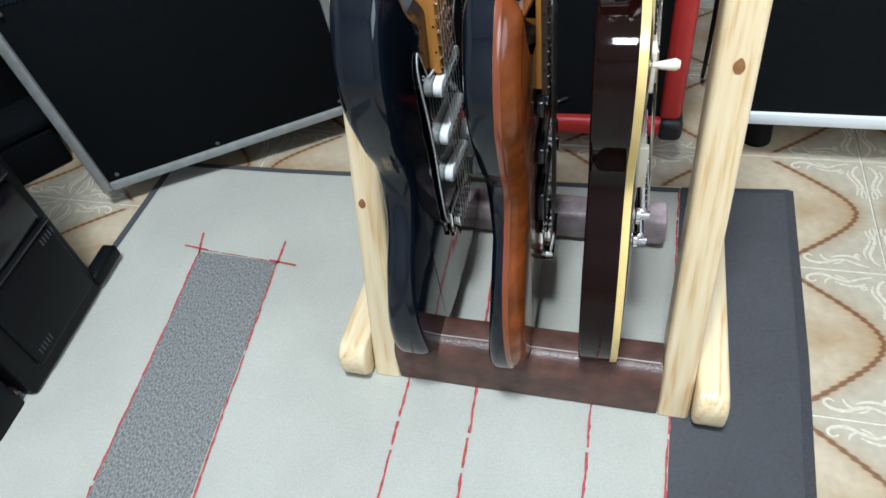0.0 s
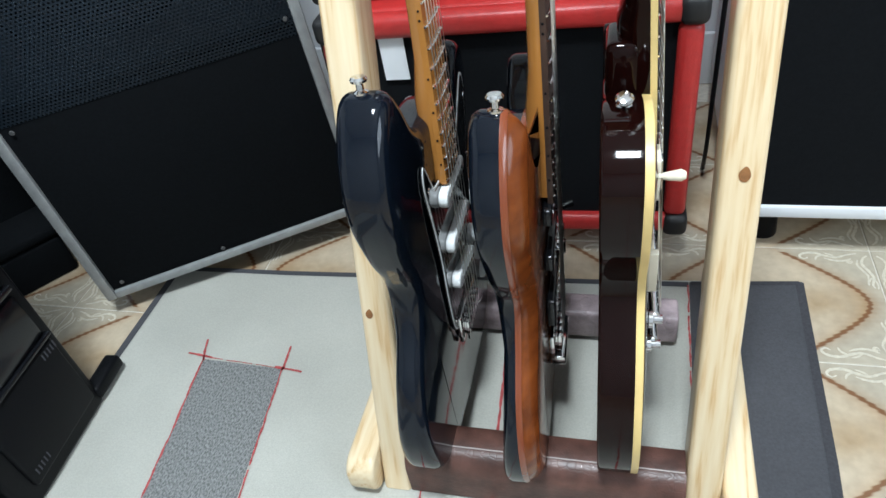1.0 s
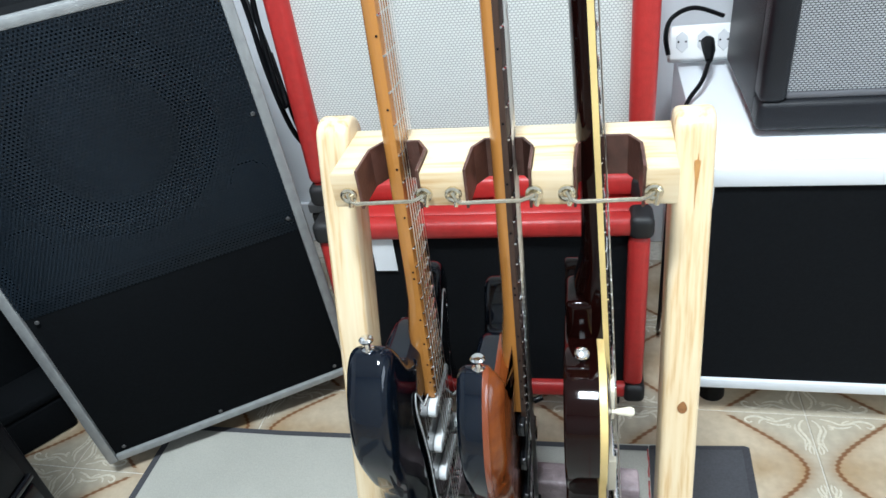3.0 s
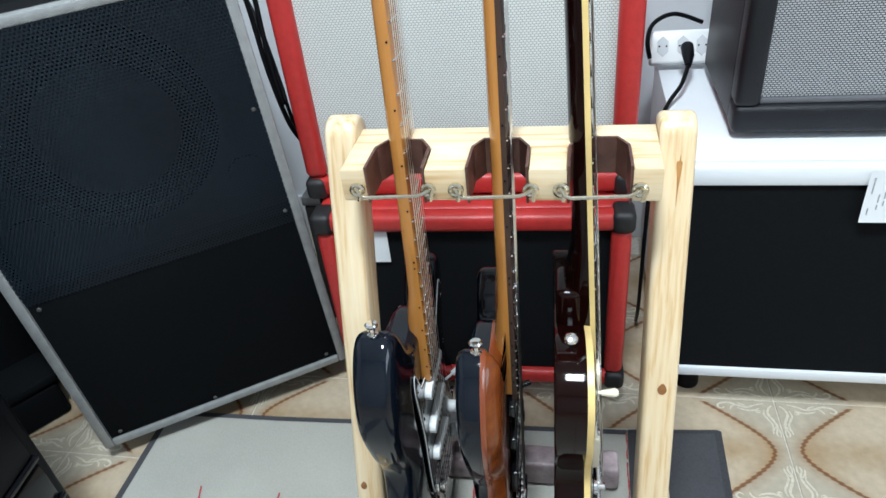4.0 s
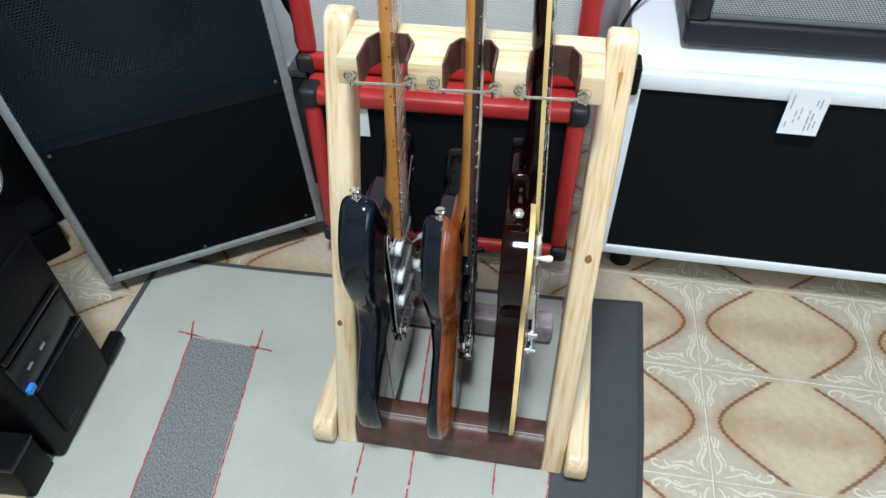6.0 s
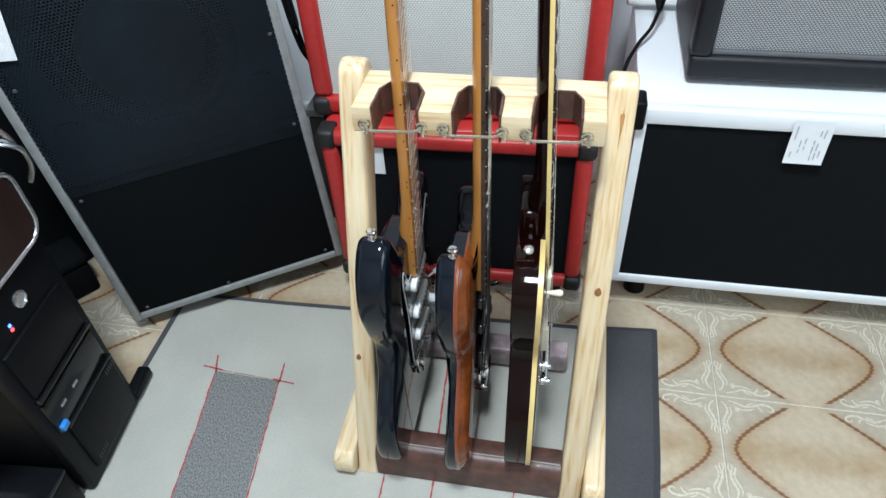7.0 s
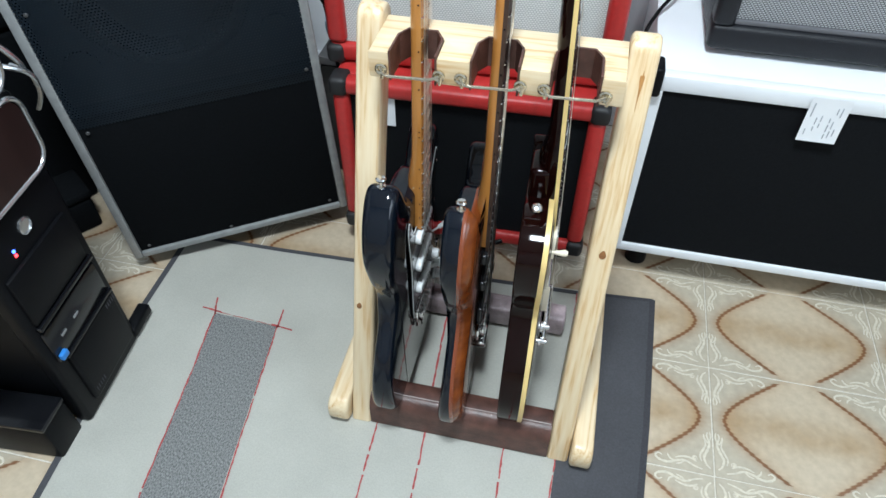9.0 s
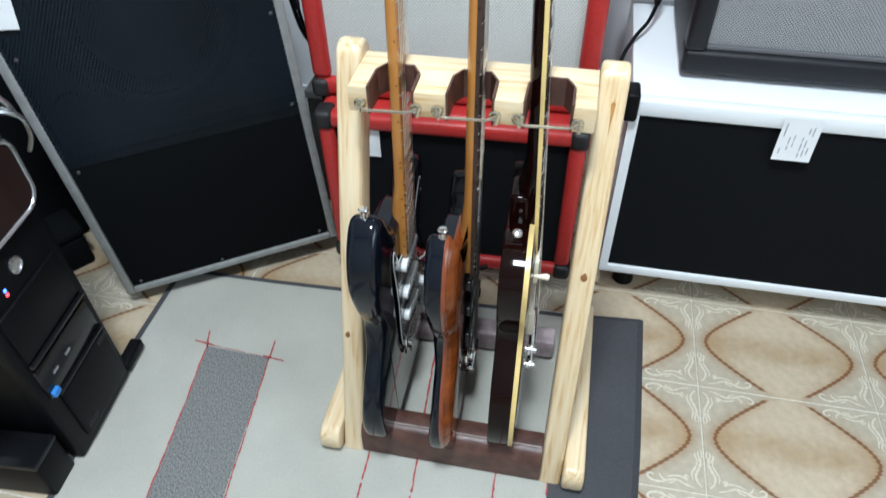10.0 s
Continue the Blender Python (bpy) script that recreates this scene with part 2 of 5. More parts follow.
PINE = pine_material()
PINE_X = pine_material("pine_wood_rail", (0.07, 1, 1))
PINE_Y = pine_material("pine_wood_foot", (1, 0.07, 1))
TILE = tile_material()
GROUT = material("grout", (0.62, 0.58, 0.50), 0.85, grain=0.15, grain_scale=120)
SCROLL = material("white_glaze", (0.63, 0.58, 0.47), 0.25, grain=0.12, grain_scale=160)
# Unseen walls, darker than the north one to hold down reflections and bounce.
WALL_UNSEEN = material("unseen_wall_grey", (0.46, 0.47, 0.48), 0.8, stain=0.06, stain_scale=2)
WALL = material("wall_paint", (0.74, 0.77, 0.80), 0.7, stain=0.05, stain_scale=2.5, bump=0.15, bump_scale=160)
CEILING = material("ceiling_paint", (0.8, 0.8, 0.8), 0.8, stain=0.04, stain_scale=2)
RUG = material("rug_cloth", (0.425, 0.420, 0.375), 0.92, grain=0.07, grain_scale=420, stain=0.07, stain_scale=7, bump=0.35, bump_scale=700)
RUG_BAND = rib_material("ribbed_grey_band", (0.180, 0.184, 0.180), 0.0021)
RUG_DARK = material("dark_grey_border", (0.057, 0.058, 0.065), 0.9, grain=0.12, grain_scale=300, stain=0.1, stain_scale=8, bump=0.3, bump_scale=600)
RED_YARN = material("red_yarn", (0.40, 0.070, 0.070), 0.9, grain=0.35, grain_scale=220)
LEATHER_SMOOTH = leather_material("brown_vinyl", (0.092, 0.040, 0.030), 130, 0.30)
LEATHER_CELLS = leather_material("embossed_brown_leather", (0.33, 0.26, 0.27), 75, 0.9)
BLACK_GLOSS = material("black_lacquer", (0.0035, 0.006, 0.011), 0.07, spec=0.38)
BROWN_GLOSS = material("dark_brown_lacquer", (0.007, 0.0014, 0.0011), 0.06, spec=0.20)
AMBER = burst_material()
BINDING_AMBER = material("amber_edge", (0.20, 0.046, 0.016), 0.25, coat=0.5)
CREAM = material("cream_plastic", (0.74, 0.54, 0.22), 0.3, grain=0.06, grain_scale=40)
IVORY = material("ivory_plastic", (0.82, 0.74, 0.58), 0.32)
WHITE_PLASTIC = material("white_plastic", (0.82, 0.84, 0.84), 0.3)
GUARD = material("black_pickguard", (0.012, 0.013, 0.015), 0.08)
CHROME = material("chrome", (0.78, 0.78, 0.78), 0.10, metal=1.0)
NICKEL = material("worn_nickel", (0.74, 0.68, 0.54), 0.25, metal=1.0, grain=0.15, grain_scale=200)
STRING = material("string_steel", (0.92, 0.91, 0.88), 0.30, metal=1.0)
MAPLE = material("amber_maple", (0.48, 0.20, 0.045), 0.22, grain=0.10, grain_scale=30, stain=0.12, stain_scale=12, coat=0.5, stretch=(1, 1, 0.12))
ROSEWOOD = material("rosewood", (0.045, 0.022, 0.014), 0.5, grain=0.35, grain_scale=70, stretch=(1, 1, 0.1))
BLACK_PLASTIC = material("black_plastic", (0.004, 0.0044, 0.0055), 0.42, bump=0.12, bump_scale=900, spec=0.12)
GLOSS_PLASTIC = material("glossy_black_plastic", (0.006, 0.0065, 0.008), 0.15, spec=0.4)
RUBBER = material("black_rubber", (0.012, 0.012, 0.013), 0.55)
RED_TOLEX = material("red_tolex", (0.45, 0.028, 0.026), 0.36, grain=0.10, grain_scale=90, bump=0.25, bump_scale=450)
BLACK_CLOTH = material("black_grille_cloth", (0.0055, 0.0064, 0.0078), 0.95, grain=0.2, grain_scale=260, spec=0.12)
SILVER_CLOTH = weave_material("silver_grille_cloth", (0.36, 0.37, 0.36), (0.70, 0.71, 0.68), 0.0034, 0.7, 1.5, 0.47)
GREY_MESH = weave_material("grey_grille_mesh", (0.022, 0.022, 0.024), (0.42, 0.43, 0.44), 0.0030, 0.45, 1.8, 0.42)
PERFORATED = perforated_material()
ALUMINIUM = material("grey_aluminium_edge", (0.31, 0.32, 0.32), 0.5, metal=0.35, grain=0.12, grain_scale=60, bump=0.1, bump_scale=120)
WHITE_LAMINATE = material("white_laminate", (0.80, 0.83, 0.86), 0.35, stain=0.03, stain_scale=6)
BLACK_TOLEX = material("black_tolex", (0.010, 0.011, 0.014), 0.45, spec=0.3, bump=0.35, bump_scale=500)
CAB_BLACK = material("black_carpet", (0.0032, 0.0040, 0.0050), 0.9, grain=0.3, grain_scale=200, spec=0.10)
PAPER = material("paper", (0.80, 0.82, 0.84), 0.75, stain=0.03, stain_scale=20)
INK = material("grey_ink", (0.05, 0.05, 0.06), 0.8)
PALE_INK = material("pale_ink", (0.42, 0.44, 0.48), 0.8)
BLUE_PLASTIC = material("blue_plastic", (0.03, 0.22, 0.62), 0.35)
SILVER_RIM = material("silver_rim", (0.62, 0.64, 0.66), 0.22, metal=0.9)
DARK_WOOD = material("dark_brown_panel", (0.020, 0.011, 0.010), 0.3, grain=0.25, grain_scale=40, stretch=(1, 1, 0.2))
SCREW = material("dull_screw", (0.10, 0.10, 0.10), 0.5, metal=0.4)
KNOT = material("pine_knot", (0.27, 0.115, 0.040), 0.4, grain=0.3, grain_scale=150)
LAMP_GLOW = glow("lamp_diffuser", (0.95, 1.0, 0.99), 6.0)
# Glow for the panes of the added side fill.
FILL_GLOW = glow("fill_glow_pane", (0.80, 0.92, 1.0), 2.0)
BLUE_GLOW = glow("blue_indicator", (0.05, 0.15, 1.0), 6.0)
RED_GLOW = glow("red_indicator", (1.0, 0.04, 0.05), 6.0)


# ---- mesh helpers ----
def mesh_of(name, bm, mat, smooth=False):
    bmesh.ops.recalc_face_normals(bm, faces=bm.faces)
    me = bpy.data.meshes.new(name)
    bm.to_mesh(me)
    bm.free()
    for mm in mat if isinstance(mat, (list, tuple)) else (mat,):
        me.materials.append(mm)
    if smooth:
        me.shade_smooth()
        me.set_sharp_from_angle(angle=radians(38))
    return me


def part(name, bm, mat, parent=None, label="", at=None, smooth=True):
    ob = new(name, mesh_of(name, bm, mat, smooth))
    if parent is not None:
        ob.parent = parent
    if at is not None:
        ob.matrix_basis = at
    if label:
        tagged(ob, label)
    return ob


def thing(name, m, label, category, group="", kind=""):
    ob = new(name)
    ob.empty_display_size = 0.05
    ob.matrix_basis = m
    return tagged(ob, label, category, group, kind)


def box(x0, x1, y0, y1, z0, z1, r=0.0, seg=2, bm=None):
    own = bmesh.new()
    bmesh.ops.create_cube(own, size=1)
    for v in own.verts:
        v.co = Vector((x0 + (v.co.x + 0.5) * (x1 - x0), y0 + (v.co.y + 0.5) * (y1 - y0), z0 + (v.co.z + 0.5) * (z1 - z0)))
    if r:
        bmesh.ops.bevel(own, geom=own.edges[:], offset=r, segments=seg, affect="EDGES", profile=0.5)
    return own if bm is None else join(bm, own)


def join(bm, other, m=None):
    me = bpy.data.meshes.new("tmp")
    other.to_mesh(me)
    other.free()
    if m is not None:
        me.transform(m)
    bm.from_mesh(me)
    bpy.data.meshes.remove(me)
    return bm


def tube(points, radius, sides=8, bm=None, closed=False):
    """A round bar along points; radius one number or one for each point."""
    bm = bm or bmesh.new()
    pts = [Vector(p) for p in points]
    n = len(pts)
    rings = []
    ref = Vector((0, 0, 1))
    for i, p in enumerate(pts):
        d = (pts[(i + 1) % n] - pts[i - 1]) if closed else pts[min(i + 1, n - 1)] - pts[max(i - 1, 0)]
        d.normalize()
        if abs(d.dot(ref)) > 0.95:
            ref = Vector((1, 0, 0)) if abs(d.x) < 0.9 else Vector((0, 1, 0))
        a = d.cross(ref).normalized()
        b = d.cross(a)
        ref = -b if i else ref
        r = radius[i] if isinstance(radius, (list, tuple)) else radius
        rings.append([bm.verts.new(p + r * (math.cos(t) * a + math.sin(t) * b)) for t in [2 * math.pi * k / sides for k in range(sides)]])
    for i in range(n if closed else n - 1):
        r0, r1 = rings[i], rings[(i + 1) % n]
        for k in range(sides):
            bm.faces.new((r0[k], r0[(k + 1) % sides], r1[(k + 1) % sides], r1[k]))
    if not closed:
        bm.faces.new(rings[0])
        bm.faces.new(rings[-1])
    return bm


def lathe(profile, sides=20, bm=None):
    """Turned shape about z from (radius, z) pairs."""
    bm = bm or bmesh.new()
    rings = [[bm.verts.new((r * math.cos(t), r * math.sin(t), z)) for t in [2 * math.pi * k / sides for k in range(sides)]] for r, z in profile]
    for r0, r1 in zip(rings, rings[1:]):
        for k in range(sides):
            bm.faces.new((r0[k], r0[(k + 1) % sides], r1[(k + 1) % sides], r1[k]))
    bm.faces.new(rings[0])
    bm.faces.new(rings[-1])
    return bm


def spline(points, per=8, closed=True):
    """Catmull-Rom through points."""
    pts = [Vector(p) for p in points]
    n = len(pts)
    out = []
    for i in range(n if closed else n - 1):
        p0, p1, p2, p3 = (pts[j % n] if closed else pts[max(0, min(n - 1, j))] for j in (i - 1, i, i + 1, i + 2))
        for k in range(per):
            t = k / per
            out.append(0.5 * ((2 * p1) + (p2 - p0) * t + (2 * p0 - 5 * p1 + 4 * p2 - p3) * t * t + (3 * p1 - p0 - 3 * p2 + p3) * t ** 3))
    if not closed:
        out.append(pts[-1])
    return out


def inset(poly, d):
    """A closed 2D outline moved inwards by d (outline counter-clockwise)."""
    n = len(poly)
    out = []
    for i in range(n):
        t = (poly[(i + 1) % n] - poly[i - 1]).normalized()
        out.append(poly[i] + d * Vector((-t.y, t.x)))
    return out


def slab(poly, layers, bm=None, to=lambda a, b, h: (h, a, b)):
    """A solid with a closed 2D outline (counter-clockwise); layers of (height, inset). to: where (a, b, height) lie."""
    bm = bm or bmesh.new()
    rings = [[bm.verts.new(to(p.x, p.y, h)) for p in inset(poly, d)] for h, d in layers]
    n = len(poly)
    for r0, r1 in zip(rings, rings[1:]):
        for k in range(n):
            bm.faces.new((r0[k], r0[(k + 1) % n], r1[(k + 1) % n], r1[k]))
    bm.faces.new(rings[0])
    bm.faces.new(rings[-1])
    return bm


def rounded(x0, x1, y0, y1, r, seg=5):
    """A rounded rectangle as a 2D outline, counter-clockwise."""
    out = []
    for cx, cy, a in ((x1 - r, y0 + r, -90), (x1 - r, y1 - r, 0), (x0 + r, y1 - r, 90), (x0 + r, y0 + r, 180)):
        for k in range(seg + 1):
            t = radians(a + 90 * k / seg)
            out.append(Vector((cx + r * math.cos(t), cy + r * math.sin(t))))
    return out


def edge_layers(h0, h1, r, seg=4):
    """Layers for a slab from h0 to h1 whose two rims are rounded by r."""
    low = [(h0 + r * (1 - math.cos(radians(90 * k / seg))), r * (1 - math.sin(radians(90 * k / seg)))) for k in range(seg + 1)]
    return low + [(h0 + h1 - h, d) for h, d in reversed(low)]


def ribbon(points, width, z, bm):
    """A flat strip of varying width on the floor along 2D points."""
    pts = [Vector(p) for p in points]
    n = len(pts)
    left, right = [], []
    for i, p in enumerate(pts):
        d = (pts[min(i + 1, n - 1)] - pts[max(i - 1, 0)]).normalized()
        w = (width[i] if isinstance(width, (list, tuple)) else width) / 2
        left.append(bm.verts.new((p.x - d.y * w, p.y + d.x * w, z)))
        right.append(bm.verts.new((p.x + d.y * w, p.y - d.x * w, z)))
    for i in range(n - 1):
        bm.faces.new((left[i], right[i], right[i + 1], left[i + 1]))
    return bm


# ---- the room ----
X0, X1, Y0, Y1, H = -1.62, 1.75, -2.40, 0.98, 2.60
floor = tagged(part("floor", box(X0, X1, Y0, Y1, -0.10, -0.0015), GROUT), "tiled floor of cream ceramic with brown curves", "floor", kind="structure")
ceiling = tagged(part("ceiling", box(X0, X1, Y0, Y1, H, H + 0.1), CEILING), "plain white painted ceiling", "ceiling", kind="structure")
# South, west and east are out of view; their grey dims lacquer reflections.
for nm, dims in (("wall_north", (X0 - 0.12, X1 + 0.12, Y1, Y1 + 0.12)), ("wall_south", (X0 - 0.12, X1 + 0.12, Y0 - 0.12, Y0)),
                 ("wall_west", (X0 - 0.12, X0, Y0, Y1)), ("wall_east", (X1, X1 + 0.12, Y0, Y1))):
    tagged(part(nm, box(*dims, -0.1, H + 0.1), WALL if nm == "wall_north" else WALL_UNSEEN), "bluish white painted wall" if nm == "wall_north" else "unseen wall, greyed to dim its reflections", "wall", kind="structure")
ceiling_light = thing("ceiling_light", pose(LAMP_X, LAMP_Y, H), "square white ceiling panel lamp, switched on", "lamp")
part("frame", box(-0.19, 0.19, -0.19, 0.19, -0.04, 0, 0.006), WHITE_PLASTIC, ceiling_light)
part("diffuser", box(-0.17, 0.17, -0.17, 0.17, -0.052, -0.0405), LAMP_GLOW, ceiling_light)
# Unseen window, added on the east wall to hold the side fill.
window = tagged(part("added_window", box(X1 - 0.030, X1 - 0.0005, -1.62, -0.28, 0.98, 2.12), WHITE_PLASTIC), "added unseen window whose panes glow as side fill", "window", kind="structure")
for y0, y1 in ((-1.58, -0.97), (-0.93, -0.32)):
    part("pane", box(X1 - 0.034, X1 - 0.0305, y0, y1, 1.03, 2.07), FILL_GLOW, window)
tagged(part("baseboard", box(X0, X1, Y1 - 0.014, Y1 - 0.0005, 0.0, 0.11, 0.004), WHITE_LAMINATE), "white baseboard along the wall", "baseboard", kind="structure")


# ---- the rug ----
def rug():
    root = thing("rug", pose(0, 0, 0), "light grey woven rug with dark bands and red stitched lines", "rug")
    west = spline([(-0.672, 0.353), (-0.668, 0.10), (-0.640, -0.16), (-0.60, -0.60), (-0.575, -1.05)], 8, False)
    east = spline([(0.3245, 0.389), (0.316, 0.10), (0.303, -0.16), (0.285, -0.60), (0.259, -1.03)], 8, False)
    bm = bmesh.new()
    rows = []
    for l, r in zip(west, east):
        rows.append([bm.verts.new((l.x + (r.x - l.x) * k / 24, l.y + (r.y - l.y) * k / 24 - 0.006 * math.sin(math.pi * k / 24), 0.0042)) for k in range(25)])
    for a, b in zip(rows, rows[1:]):
        for k in range(24):
            bm.faces.new((a[k], a[k + 1], b[k + 1], b[k]))
    rim = [e for e in bm.edges if e.is_boundary]
    low = bmesh.ops.extrude_edge_only(bm, edges=rim)["geom"]
    for v in low:
        if isinstance(v, bmesh.types.BMVert):
            v.co.z = 0.0003
    part("cloth", bm, RUG, root, smooth=False)

    def strip(name, left, right, z, mat, label=""):
        bm = bmesh.new()
        rows = []
        for k in range(25):
            t = k / 24
            l, r = left[0].lerp(left[1], t), right[0].lerp(right[1], t)
            rows.append([bm.verts.new((*l.lerp(r, s), zz)) for s, zz in ((0, z - 0.002), (0.01, z), (0.99, z), (1, z - 0.002))])
        for a, b in zip(rows, rows[1:]):
            for k in range(3):
                bm.faces.new((a[k], a[k + 1], b[k + 1], b[k]))
        part(name, bm, mat, root, label, smooth=False)

    V2 = lambda x, y: Vector((x, y))
    strip("grey_band", (V2(-0.518, 0.163), V2(-0.365, -1.04)), (V2(-0.387, 0.158), V2(-0.245, -1.04)), 0.0052, RUG_BAND, "ribbed grey woven band")
    strip("dark_border", (V2(0.172, 0.3765), V2(0.150, -1.035)), (V2(0.3242, 0.3880), V2(0.2625, -1.025)), 0.0052, RUG_DARK, "dark grey woven border")
    # the thin dark hem along the far and side edges
    bm = bmesh.new()
    ribbon([(-0.667, 0.348), (-0.664, 0.10), (-0.637, -0.16), (-0.597, -0.60), (-0.575, -1.04)], 0.012, 0.0049, bm)
    ribbon([(-0.668, 0.350), (-0.45, 0.3525), (-0.17, 0.362), (0.172, 0.372)], 0.010, 0.0050, bm)
    part("hem", bm, RUG_DARK, root, "dark grey hem", smooth=False)
    bm = bmesh.new()
    ribbon([(0.3195, 0.386), (0.3125, 0.10), (0.2985, -0.16), (0.2805, -0.60), (0.2635, -1.02)], 0.011, 0.0058, bm)
    ribbon([(0.175, 0.3735), (0.3195, 0.3845)], 0.008, 0.0060, bm)
    part("hem", bm, material("hem_cloth", (0.040, 0.040, 0.046), 0.9, grain=0.2, grain_scale=300), root, "very dark hem", smooth=False)
    rng = random.Random(3)

    def stitched(p, q, wid, broken=0.0):
        bm = bmesh.new()
        p, q = V2(*p), V2(*q)
        n = max(4, int((q - p).length / 0.006))
        side = Vector((-(q - p).y, (q - p).x)).normalized()
        run, drift = [], 0.0
        for k in range(n + 1):
            drift = 0.85 * drift + rng.uniform(-1, 1) * 0.0006
            if rng.random() < broken and len(run) > 3:
                ribbon([a for a, _ in run], [w for _, w in run], 0.0056, bm)
                run = []
            run.append((p.lerp(q, k / n) + side * drift, wid * rng.uniform(0.5, 1.25)))
        if len(run) > 1:
            ribbon([a for a, _ in run], [w for _, w in run], 0.0056, bm)
        part("red_stitch", bm, RED_YARN, root, "red yarn stitch line", smooth=False)

    stitched((-0.518, 0.166), (-0.365, -1.03), 0.0028, 0.03)
    stitched((-0.386, 0.161), (-0.243, -1.03), 0.0028, 0.03)
    stitched((-0.548, 0.171), (-0.505, 0.165), 0.0042)
    stitched((-0.399, 0.161), (-0.355, 0.156), 0.0042)
    stitched((-0.530, 0.200), (-0.516, 0.160), 0.0036)
    stitched((-0.390, 0.200), (-0.387, 0.155), 0.0036)
    stitched((-0.505, 0.166), (-0.399, 0.160), 0.0014, 0.2)
    stitched((-0.160, 0.345), (-0.085, -1.03), 0.0030, 0.12)
    stitched((-0.078, 0.345), (0.010, -1.03), 0.0034, 0.08)
    stitched((0.078, 0.345), (0.086, -1.03), 0.0032, 0.08)
    stitched((0.171, 0.370), (0.150, -1.03), 0.0026, 0.08)
    return root


rug()


# ---- guitar rack ----
LEAN_POST = radians(15.7)


def post(root, x0, x1, side, name="upright"):
    """A leaning upright with a rounded top and a flat foot; its length runs along its own z."""
    depth, length = 0.046, 0.695
    prof = [Vector((0.0, -0.01)), Vector((depth, -0.01))]
    prof += [Vector((depth / 2 + depth / 2 * math.cos(t), length - 0.020 + 0.020 * math.sin(t))) for t in [math.pi * k / 10 for k in range(11)]]
    bm = slab(prof, edge_layers(x0, x1, 0.006, 4))
    turn = Matrix.Rotation(radians(side), 4, "Y") @ Matrix.Rotation(-LEAN_POST, 4, "X")
    bm.transform(turn)
    # cut level with the floor
    bmesh.ops.bisect_plane(bm, geom=bm.verts[:] + bm.edges[:] + bm.faces[:], plane_co=(0, 0, 0.0055), plane_no=(0, 0, -1), clear_outer=True)
    bmesh.ops.holes_fill(bm, edges=[e for e in bm.edges if e.is_boundary])
    bm.transform(turn.inverted())
    return part(name, bm, PINE, root, at=turn)


